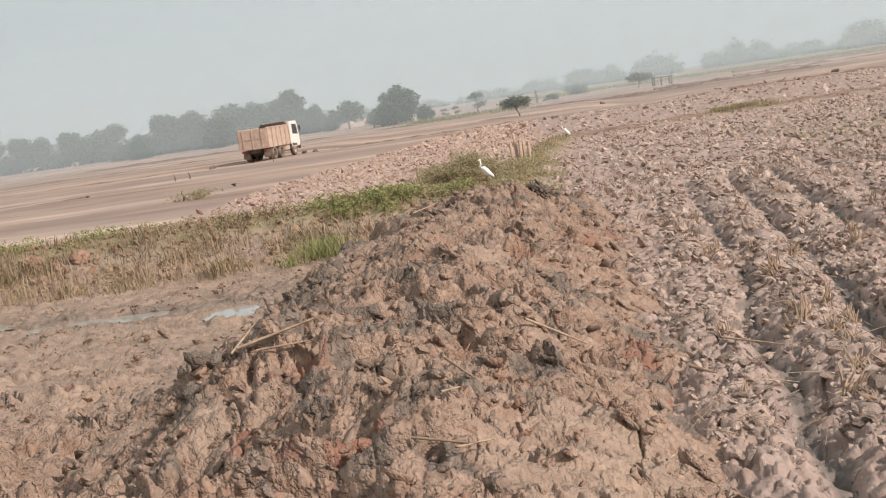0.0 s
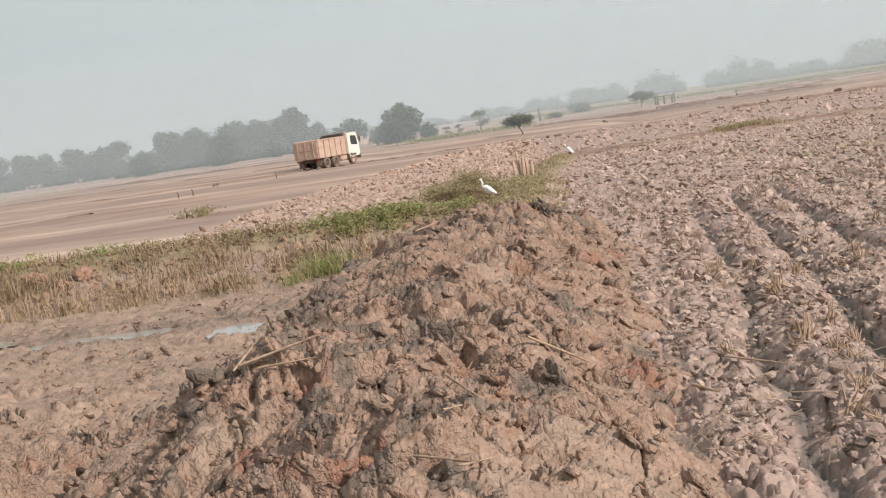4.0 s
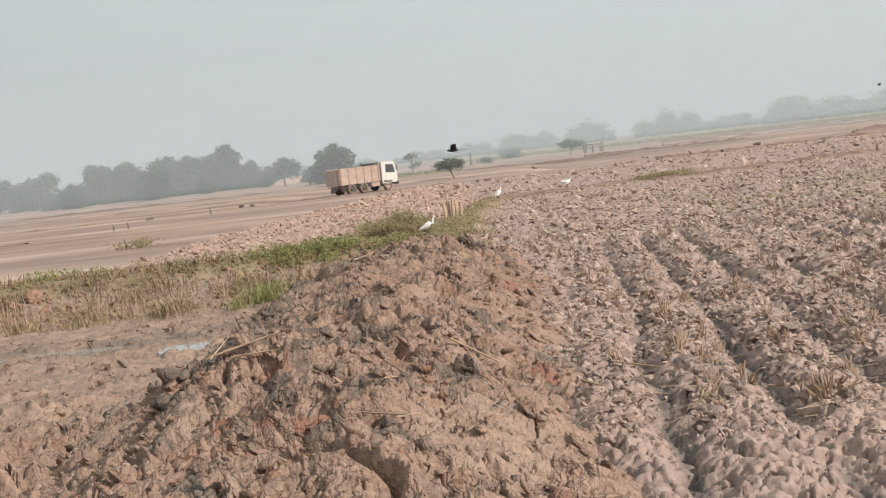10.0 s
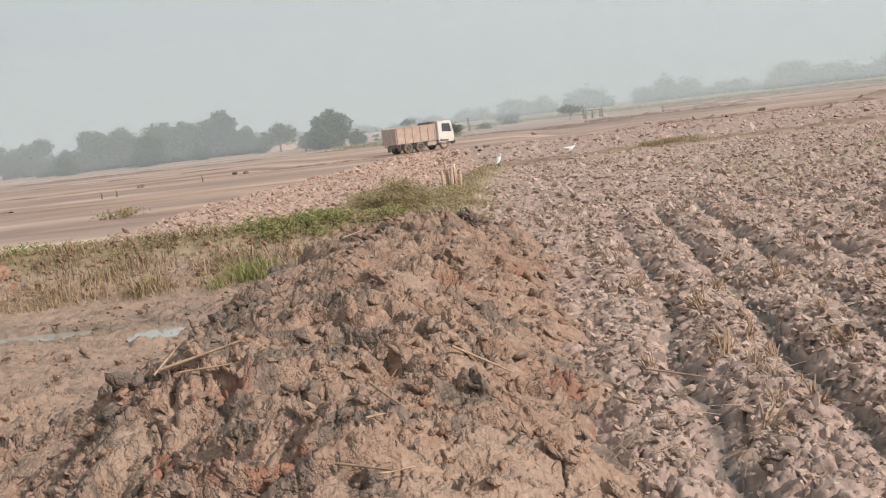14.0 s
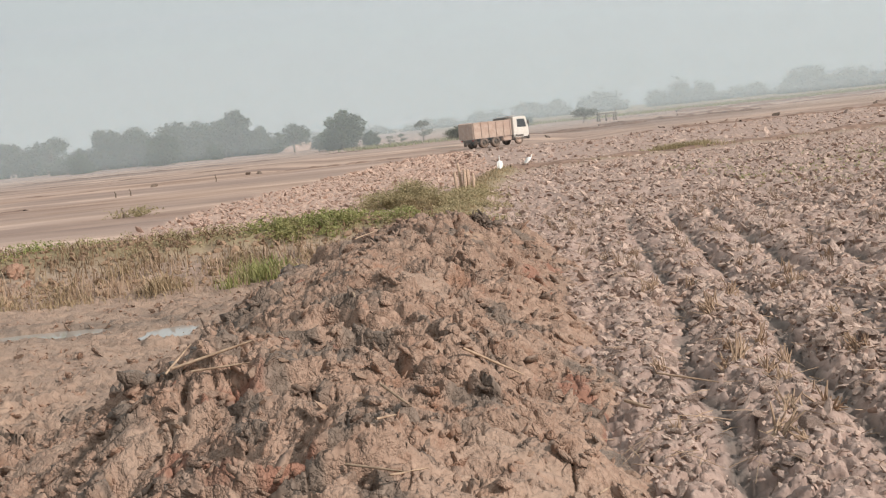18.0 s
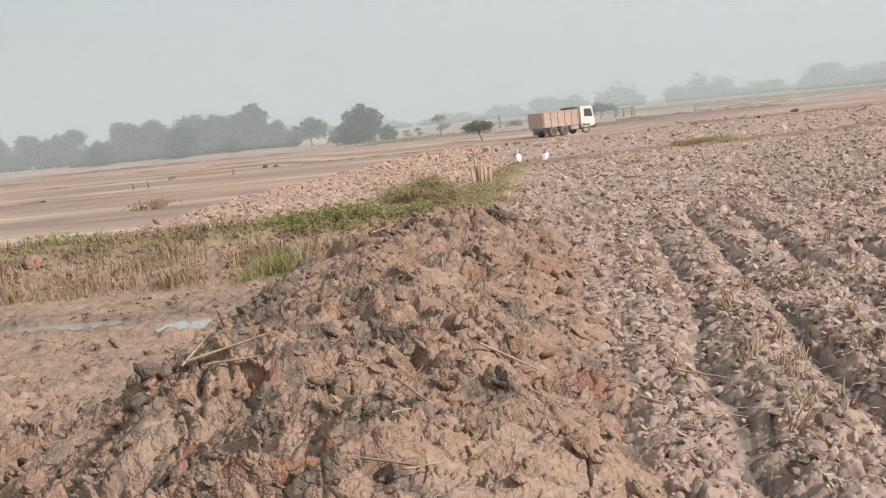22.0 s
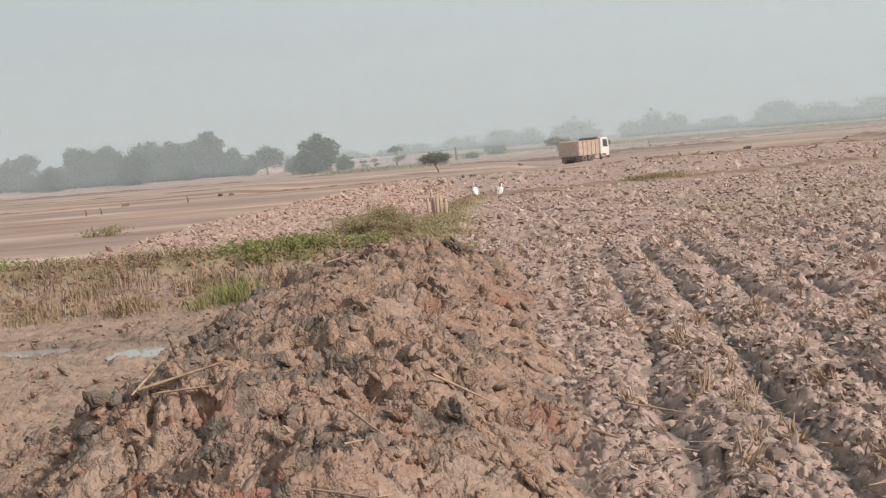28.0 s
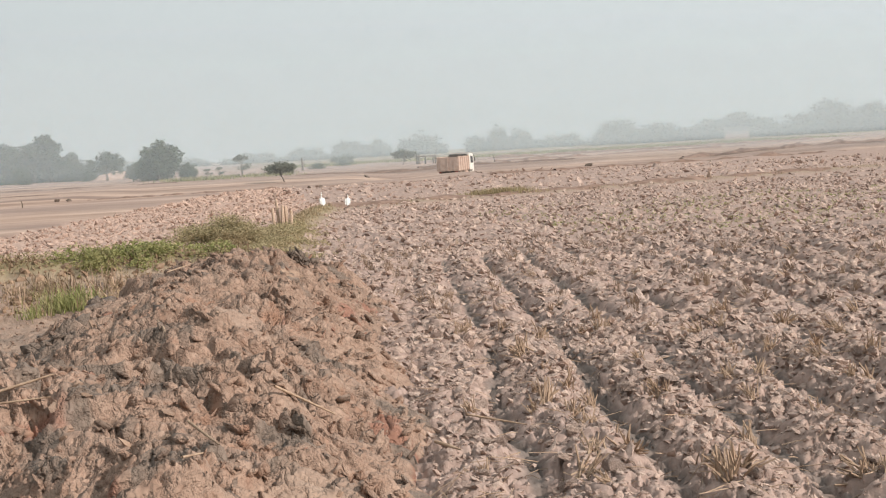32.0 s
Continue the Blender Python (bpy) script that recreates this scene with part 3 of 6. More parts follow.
def scatter(name, xs, ys, zs, sizes, mat, sub, seed, sink=0.3, smooth=False, zone=None, flat=False, tip=0.35):
    """Many lumps joined into one mesh."""
    rng = np.random.default_rng(seed)
    shapes, f = clod_shapes(sub, 16 if len(xs) > 1 else 1, seed, flat)
    pick = rng.integers(0, len(shapes), len(xs))
    turn, lean = rng.uniform(0, 6.28, len(xs)), rng.normal(0, tip, (len(xs), 2))
    base = np.array(shapes)[pick] * sizes[:, None, None]
    c, s = np.cos(turn)[:, None], np.sin(turn)[:, None]
    x = base[..., 0] * c - base[..., 1] * s
    y = base[..., 0] * s + base[..., 1] * c
    z = base[..., 2] + x * lean[:, :1] + y * lean[:, 1:]
    v = np.stack([x + xs[:, None], y + ys[:, None], z + (zs + sizes * (0.5 - sink))[:, None]], -1).reshape(-1, 3)
    n = len(shapes[0])
    faces = (f[None] + (np.arange(len(xs)) * n)[:, None, None]).reshape(-1, 3)
    return new(name, mesh_np(name, v, faces, mat, smooth, None if zone is None else np.repeat(zone, n, 0)))


def wedge(rng, n, r0, r1, a0, a1):
    """Random spots in a fan round the origin, evenly by area."""
    r = np.sqrt(rng.uniform(r0 * r0, r1 * r1, n))
    a = np.radians(rng.uniform(a0, a1, n))
    return r * np.sin(a), r * np.cos(a)


def field_clods(name, n, r0, r1, a0, a1, s0, s1, sub, seed, mat, label, left, flat=True):
    rng = np.random.default_rng(seed)
    x, y = wedge(rng, n, r0, r1, a0, a1)
    z, road, lf, grass, pit = land(x, y)
    l, r = np.interp(y, FOOT_Y, FOOT_L), np.interp(y, FOOT_Y, FOOT_R)
    ok = (road < 0.3) & (grass < 0.45) & (pit < 0.2) & ((x > r - 0.1) | (y > 25.5))
    ok &= (lf > 0.5) if left else (lf < 0.5)
    keep_ridge = rng.uniform(0, 1, n) < np.where(y < 30, 0.12 + 0.88 * furrow(x, y) ** 1.5, 1.0)
    ok &= keep_ridge
    x, y, z = x[ok], y[ok], z[ok]
    size = (rng.uniform(0, 1, len(x)) ** 1.7 * (s1 - s0) + s0) * np.clip(y / 14.5, 0.55, 1)
    ob = scatter(name, x, y, z, size, mat, sub, seed, 0.6, flat=flat, tip=0.38)
    return tagged(ob, label, "soil clods", kind="stuff")


field_clods("soil_clods", 6000, 7.5, 17, 3, 31, 0.03, 0.1, 1, 101, CLOD, "dry crumbly soil clods on the plough ridges", False)
field_clods("soil_lumps", 7500, 7.5, 17, 3, 31, 0.026, 0.095, 1, 108, CLOD, "rounded dry lumps of soil on the plough ridges", False, False)
field_clods("soil_crumbs", 13000, 7.5, 17, 3, 31, 0.012, 0.04, 1, 107, CLOD, "small dry crumbs of broken soil between the clods", False)
field_clods("soil_clods", 18500, 17, 32, 0, 31, 0.035, 0.115, 1, 102, CLOD, "dry crumbly soil clods on the plough ridges", False)
field_clods("soil_clods", 17500, 32, 68, -3, 31, 0.06, 0.16, 1, 103, CLOD, "dry pinkish clods over the far ploughed field", False)
field_clods("soil_clods", 4000, 68, 118, -3, 31, 0.11, 0.25, 1, 106, CLOD, "dry pinkish clods over the far ploughed field", False)
field_clods("pale_soil_clods", 19000, 30, 72, -31, 4, 0.07, 0.17, 1, 104, CLOD_LEFT, "pale dry clods on the ploughed strip", True)
field_clods("pale_soil_clods", 6000, 72, 112, -12, 4, 0.13, 0.28, 1, 105, CLOD_LEFT, "pale dry clods on the ploughed strip", True)


CLOD_BANK = simple("bank_clod", (0.21, 0.14, 0.098), (0.36, 0.255, 0.18), 9.0, 0.95, 0, 0.15, 0.5, "island")
CLOD_RED = simple("red_clod", (0.26, 0.15, 0.105), (0.39, 0.25, 0.18), 9.0, 0.9, 0, 0.15, 0.5)


def single_clods(name, n, r0, r1, a0, a1, s0, s1, seed, mat, label, group, on_heap):
    """The lumps that stand out: objects of their own on a few shared meshes."""
    rng = np.random.default_rng(seed)
    shapes, f = clod_shapes(2, 10, seed, True)
    meshes = [mesh_np(name, v, f, mat, False) for v in shapes]
    made = 0
    while made < n:
        x, y = wedge(rng, 1, r0, r1, a0, a1)
        if on_heap:
            z, wet, form, cid = heap(x, y)
            if form[0] < 0.3:
                continue
        else:
            z = land(x, y)[0]
            if x[0] < np.interp(y[0], FOOT_Y, FOOT_R) + 0.2 or furrow(x, y)[0] < 0.4:
                continue
        s = s0 + (s1 - s0) * rng.uniform(0, 1) ** 2
        o = new(name, meshes[made % 10])
        o.matrix_basis = pose(x[0], y[0], z[0] + 0.02 * s, rng.normal(0, 28), rng.normal(0, 28), rng.uniform(0, 360)) @ Matrix.Scale(s, 4)
        tagged(o, label, "clod", group)
        made += 1


CLOD_ONE = simple("single_clod", (0.335, 0.249, 0.212), (0.55, 0.43, 0.372), 14.0, 0.95, 0, 0.15, 0.9, "object")
CLOD_TWO = simple("single_clay_clod", (0.238, 0.159, 0.115), (0.374, 0.27, 0.207), 14.0, 0.9, 0, 0.2, 0.6, "object")
single_clods("soil_clod", 240, 8.0, 17.0, 5, 30, 0.06, 0.13, 120, CLOD_ONE, "large dry clod lying on a plough ridge", "large clods on the ridges", False)
single_clods("clay_clod", 100, 5.5, 19.0, -18, 7, 0.03, 0.075, 121, CLOD_TWO, "moist clay clod lying on the heap", "clay clods on the heap", True)


def heap_clods():
    rng = np.random.default_rng(7)
    x, y = wedge(rng, 3200, 4.5, 24.5, -26, 12)
    z, wet, form, cid = heap(x, y)
    ok = (form > 0.15) & (fbm(x * 1.3, y * 1.3, 3, 70) > -0.05)
    size = rng.uniform(0, 1, 3200) ** 3.0 * 0.05 + 0.014
    tagged(scatter("clay_crumbs", x[ok], y[ok], z[ok], size[ok], CLOD_CLAY, 1, 8, 0.6), "moist brown clay crumbs lying on the heap", "clay crumbs", kind="stuff")
    # broken chunks of clay, larger and fewer
    x, y = wedge(rng, 1200, 4.8, 24.5, -26, 12)
    z, wet, form, cid = heap(x, y)
    ok = (form > 0.12) & (fbm(x * 0.9, y * 0.9, 3, 73) > -0.15)
    size = rng.uniform(0, 1, 1200) ** 3.0 * 0.05 + 0.018
    tagged(scatter("clay_chunks", x[ok], y[ok], z[ok], size[ok], CLOD_CLAY, 2, 10, 0.65), "broken chunks of moist clay bedded in the heap", "clay chunks", kind="stuff")
    # torn lumps and slabs that stand proud of the heap
    for n, s0, s1, sub, seed, far in ((260, 0.05, 0.12, 2, 14, 16.0), (420, 0.06, 0.15, 2, 15, 24.5), (110, 0.11, 0.22, 3, 16, 24.5)):
        x, y = wedge(rng, n, 4.8, far, -26, 12)
        z, wet, form, cid = heap(x, y)
        ok = (form > 0.2) & (fbm(x * 0.9, y * 0.9, 3, 76) > -0.2)
        size = s0 + (s1 - s0) * rng.uniform(0, 1, n) ** 2
        ok &= cid < 0.4
        zone = np.c_[np.clip(0.85 * wet + (rng.uniform(0, 1, n) < 0.10) * 0.7, 0, 0.85), (rng.uniform(0, 1, n) < 0.06) * 0.8, np.zeros(n)]
        if sub == 3:
            for j in np.flatnonzero(ok):
                ob = scatter("clay_lump", x[j:j + 1], y[j:j + 1], z[j:j + 1], size[j:j + 1], CLAY, 3, 700 + int(j), 0.72, True, zone[j:j + 1], True, 0.45)
                tagged(ob, "large torn lump of wet brown clay on the heap", "clay lump", "large clay lumps on the heap")
            continue
        ob = scatter("clay_lumps", x[ok], y[ok], z[ok], size[ok], CLAY, sub, seed, 0.72, True, zone[ok], True, 0.35)
        tagged(ob, "torn lumps of wet brown clay on the heap", "clay lumps", kind="stuff")
    # thin torn flakes all over the heap
    x, y = wedge(rng, 15000, 5.0, 24.5, -26, 12)
    z, wet, form, cid = heap(x, y)
    ok = (form > 0.1) & (rng.uniform(0, 1, 15000) < (0.55 + 0.9 * fbm(x * 1.2, y * 1.2, 3, 74)) * (1 - 0.45 * cid))
    n = len(x)
    size = (rng.uniform(0, 1, n) ** 2.0 * 0.08 + 0.028) * 0.95
    zone = np.c_[np.clip(0.8 * wet + (rng.uniform(0, 1, n) < 0.08) * 0.6, 0, 0.85), (rng.uniform(0, 1, n) < 0.05) * 0.7, np.zeros(n)]
    ob = scatter("clay_flakes", x[ok], y[ok], z[ok], size[ok], CLAY, 1, 18, 0.5, True, zone[ok], True, 0.6)
    tagged(ob, "thin torn flakes of brown clay over the heap", "clay flakes", kind="stuff")
    # dark wet lumps along the heap's edge over the pit
    u = rng.uniform(0, 1, 110)
    x = np.interp(u, [0, 0.35, 0.7, 1], [-3.3, -2.6, -2.5, -1.9]) + rng.normal(0, 0.13, 110)
    y = np.interp(u, [0, 0.35, 0.7, 1], [11.9, 12.6, 14.6, 17.6]) + rng.normal(0, 0.25, 110)
    z = np.maximum(heap(x, y)[0], land(x, y)[0])
    ob = scatter("wet_lumps", x, y, z, rng.uniform(0, 1, 110) ** 1.5 * 0.12 + 0.06, CLAY, 2, 19, 0.35, True, np.tile([0.95, 0.0, 0.0], (110, 1)), False, 0.3)
    tagged(ob, "dark grey wet clay lumps along the heap's edge", "clay lumps", kind="stuff")
    x, y = wedge(rng, 4200, 7.5, 26, -31, -7)
    z, road, lf, grass, pit = land(x, y)
    ok = (pit > 0.7) & (x < np.interp(y, FOOT_Y, FOOT_L) + 0.2) & ((fbm(x * 0.8, y * 0.8, 3, 71) > 0.0) | (y + 0.3 * x < 13))
    size = rng.uniform(0, 1, 4200) ** 2.2 * 0.075 + 0.022
    tagged(scatter("mud_lumps", x[ok], y[ok], z[ok], size[ok], CLAY, 1, 9, 0.5, False, np.c_[0.5 * (rng.uniform(0, 1, ok.sum()) < 0.2), np.zeros(ok.sum()), np.zeros(ok.sum())], True, 0.5), "wet mud lumps strewn over the pit floor", "mud lumps", kind="stuff")
    x, y = rng.uniform(-18, 0.5, 2600), rng.uniform(26.6, 31.2, 2600)
    size = rng.uniform(0, 1, 2600) ** 2.5 * 0.13 + 0.03
    tagged(scatter("bank_clods", x, y, land(x, y)[0], size, CLOD_BANK, 1, 11, 0.45), "broken reddish brown earth on the pit's bank", "earth clods", kind="stuff")
    for i, (px, py, s) in enumerate([(-10.2, 29.2, 0.3), (-10.7, 28.9, 0.24), (-9.8, 28.6, 0.18), (-11.5, 29.4, 0.26), (-10.9, 28.3, 0.2)]):
        z = float(land(np.array([px]), np.array([py]))[0][0])
        ob = scatter("red_clod", np.array([px]), np.array([py]), np.array([z]), np.array([s]), CLOD_RED, 3, 50 + i, 0.3)
        tagged(ob, "lump of dug red clay on the bank", "earth clod", "red clay lumps")
    # the large lumps that stand out one by one
    spots = [(0.6, 19.5, 0.27), (0.35, 17.0, 0.22), (-1.35, 21.2, 0.2), (-0.9, 21.6, 0.24), (-1.75, 20.4, 0.2)]
    for i, (px, py, s) in enumerate(spots):
        z = float(heap(np.array([px]), np.array([py]))[0][0])
        zz = np.array([z - (0.05 if i else -0.12)])
        if i == 0:
            m = 90
            dx, dy = rng.normal(0, 0.14, m), rng.normal(0, 0.10, m)
            dz = 0.20 * np.exp(-(dx / 0.2) ** 2) * rng.uniform(0, 1, m) - 0.14
            ob = scatter("earth_clod", px + dx, py + dy, zz[0] + dz, rng.uniform(0.03, 0.075, m), CLOD_DARK, 1, 60, 0.3, True, None, True, 0.8)
            tagged(ob, "dark wet clod matted with roots on the heap's crest", "earth clod")
            continue
        else:
            ob = scatter("earth_clod", np.array([px]), np.array([py]), zz, np.array([s * 0.75]), CLOD_CLAY, 3, 30 + i, 0.4)
        tagged(ob, "big clay clod resting on the heap", "earth clod", "big clods on the heap")


heap_clods()


def puddle(px, py, rx, ry, seed, deep):
    z = float(np.min(land(np.array([px, px + rx * 0.3, px - rx * 0.3]), np.array([py, py, py]))[0])) + deep
    a = np.linspace(0, 2 * math.pi, 48, endpoint=False)
    rr = 1.25 + 0.5 * fbm(np.cos(a) * 1.4 + seed, np.sin(a) * 1.4, 3, seed)
    v = np.c_[px + rx * rr * np.cos(a), py + ry * rr * np.sin(a), np.full(48, z)]
    v = np.r_[v, [[px, py, z]]]
    f = np.array([[i, (i + 1) % 48, 48] for i in range(48)])
    tagged(new("puddle", mesh_np("puddle", v, f, WATER)), "shallow still puddle reflecting the pale sky", "water", "puddles in the pit", kind="structure")


for i, p in enumerate(PUDDLES):
    puddle(*p, 80 + i, 0.085 if i < 2 else 0.12)

# ---- plants ----
def foliage(name, c0, c1, c2):
    k = Mat(name, 0.7, 0, 0.25)
    col = k.ramp(k.island(), 0.0, 1.0, c0, c1)
    col = k.mix(k.value(k.noise(0.6, 3), 0.45, 0.7), col, c2)
    m = k.set(col)
    tr = k.n.new("ShaderNodeBsdfTranslucent")
    k.l.new(col, tr.inputs["Color"])
    mx = k.n.new("ShaderNodeMixShader")
    mx.inputs[0].default_value = 0.35
    k.l.new(k.b.outputs[0], mx.inputs[1])
    k.l.new(tr.outputs[0], mx.inputs[2])
    k.l.new(mx.outputs[0], k.n["Material Output"].inputs["Surface"])
    return m


LEAF = foliage("tree_leaf", (0.05, 0.075, 0.034), (0.085, 0.11, 0.046), (0.058, 0.082, 0.038))
LEAF_GREY = foliage("thorn_leaf", (0.13, 0.14, 0.10), (0.20, 0.205, 0.15), (0.16, 0.16, 0.12))
LEAF_DRY = foliage("olive_leaf", (0.29, 0.25, 0.135), (0.47, 0.40, 0.245), (0.40, 0.32, 0.2))
WEED = foliage("green_weed", (0.22, 0.25, 0.09), (0.41, 0.41, 0.18), (0.35, 0.31, 0.15))
STRAW = simple("straw", (0.30, 0.21, 0.15), (0.48, 0.36, 0.265), 14.0, 0.8, 0, 0.2, 0.2, "island")
DRYGRASS = simple("dry_grass", (0.25, 0.185, 0.115), (0.43, 0.335, 0.22), 3.0, 0.85, 0, 0.2, 0.0, "island")
BROWNGRASS = simple("brown_grass", (0.17, 0.115, 0.075), (0.30, 0.21, 0.14), 3.0, 0.9, 0, 0.2, 0.0, "island")
BARK = simple("bark", (0.10, 0.075, 0.055), (0.19, 0.15, 0.115), 3.0, 0.9, 0, 0.2, 0.6)
STAKE = simple("weathered_stake", (0.40, 0.285, 0.215), (0.58, 0.44, 0.34), 20.0, 0.85, 0, 0.2, 0.4)


def leaf_cloud(centres, spread, per, size, seed, flat=1.0):
    """Leaves as small bent quads in clumps."""
    rng = np.random.default_rng(seed)
    c = np.repeat(np.asarray(centres), per, 0)
    n = len(c)
    p = c + rng.normal(0, 1, (n, 3)) * np.asarray(spread) * 0.5
    a = rng.normal(0, 1, (n, 3))
    a[:, 2] *= flat
    a /= np.linalg.norm(a, axis=1, keepdims=True)
    b = np.cross(a, rng.normal(0, 1, (n, 3)))
    b /= np.linalg.norm(b, axis=1, keepdims=True)
    s = rng.uniform(0.6, 1.3, (n, 1)) * size
    v = np.stack([p - a * s, p + b * s * 0.5, p + a * s, p - b * s * 0.5], 1).reshape(-1, 3)
    return v, np.arange(4 * n).reshape(-1, 4)


def tube(pts, rads, sides=6):
    """A tapered tube along points."""
    pts = [Vector(p) for p in pts]
    v, f = [], []
    for i, p in enumerate(pts):
        d = (pts[min(i + 1, len(pts) - 1)] - pts[max(i - 1, 0)]).normalized()
        u = d.orthogonal().normalized()
        w = d.cross(u)
        for k in range(sides):
            a = 2 * math.pi * k / sides
            v.append(p + (u * math.cos(a) + w * math.sin(a)) * rads[i])
    for i in range(len(pts) - 1):
        for k in range(sides):
            k2 = (k + 1) % sides
            f.append((i * sides + k, i * sides + k2, (i + 1) * sides + k2, (i + 1) * sides + k))
    return np.array([q[:] for q in v]), np.array(f)


def join(parts):
    vs, fs, n = [], [], 0
    for v, f in parts:
        vs.append(v)
        fs.append(f + n)
        n += len(v)
    return np.concatenate(vs), np.concatenate(fs)


def tree(name, seed, h, w, low, lobes, leaf=LEAF, lean=0.0, per=20, size=0.37, flat=0.45, label="", category="tree"):
    """A tree at the origin: a forked trunk and a crown of leaf clumps in uneven lobes."""
    rng = np.random.default_rng(seed)
    root = new(name)
    tagged(root, label, category)
    top = Vector((lean * h, 0, h * 0.62))
    tubes = [tube([(0, 0, -0.3), (lean * h * 0.3, 0, h * 0.22), (lean * h * 0.62, 0, h * 0.42), top], [0.05 * h, 0.036 * h, 0.028 * h, 0.014 * h])]
    centres = []
    for i in range(lobes):
        a, rad = rng.uniform(0, 6.28), w * 0.5 * math.sqrt(rng.uniform(0.03, 0.75))
        zz = rng.uniform(low, 1.0)
        fall = 1 - 0.55 * ((zz - low) / (1 - low)) ** 1.5
        q = Vector((lean * h * 0.8 + math.cos(a) * rad * fall, math.sin(a) * rad * fall, h * (0.06 + 0.86 * zz)))
        st = Vector((lean * h * 0.5, 0, h * rng.uniform(0.25, 0.5)))
        tubes.append(tube([st, st.lerp(q, 0.55) + Vector((0, 0, 0.05 * h)), q], [0.02 * h, 0.011 * h, 0.004 * h], 4))
        r = w * rng.uniform(0.15, 0.24)
        for _ in range(11):
            d = rng.normal(0, 1, 3)
            d /= np.linalg.norm(d)
            centres.append([q.x + d[0] * r, q.y + d[1] * r, q.z + d[2] * r * (0.75 if flat > 0.4 else 0.4)])
    v, f = join(tubes)
    tr = new("trunk", mesh_np("trunk", v, f, BARK))
    tr.parent = root
    v, f = leaf_cloud(centres, (w * 0.10, w * 0.10, w * 0.085), per, size, seed, flat)
    cr = new("crown", mesh_np("crown", v, f, leaf, False))
    cr.parent = root
    return root


def put(thing, x, y, z=0.0, turn=0.0, scale=1.0):
    thing.matrix_basis = pose(x, y, z, 0, 0, turn) @ Matrix.Scale(scale, 4)
    return thing


def again(thing, x, y, z=0.0, turn=0.0, scale=1.0, label=""):
    ob = copy_thing(thing, pose(x, y, z, 0, 0, turn))
    ob.scale = (scale, scale, scale)
    return tagged(ob, label)


def fan_palm(px, py):
    """A tall palm with a round head of stiff fan leaves."""
    rng = np.random.default_rng(77)
    root = tagged(new("palm_tree"), "tall fan palm with a round head, hazy by the tree line", "tree")
    root.location = (px, py, 0)
    v, f = tube([(0, 0, -0.3), (0.15, 0, 2.5), (0.05, 0, 5.0), (0.1, 0, 6.6)], [0.3, 0.22, 0.2, 0.22], 8)
    o = new("trunk", mesh_np("trunk", v, f, BARK))
    o.parent = root
    vs, fs = [], []
    for i in range(46):
        d = Vector(rng.normal(0, 1, 3))
        d.z = abs(d.z) * 1.2 - 0.55
        d.normalize()
        u = d.orthogonal().normalized()
        base = Vector((0.1, 0, 6.6)) + d * 0.75
        for k2 in range(9):
            a = radians(-72 + 18 * k2)
            tip = base + (d * math.cos(a) + u * math.sin(a)) * 0.85
            side = (u * math.cos(a) - d * math.sin(a)) * 0.12
            n = len(vs)
            vs += [tuple(base), tuple(base.lerp(tip, 0.6) + side), tuple(tip), tuple(base.lerp(tip, 0.6) - side)]
            fs.append((n, n + 1, n + 2, n + 3))
    o = new("crown", mesh_np("crown", np.array(vs), np.array(fs), LEAF, False))
    o.parent = root


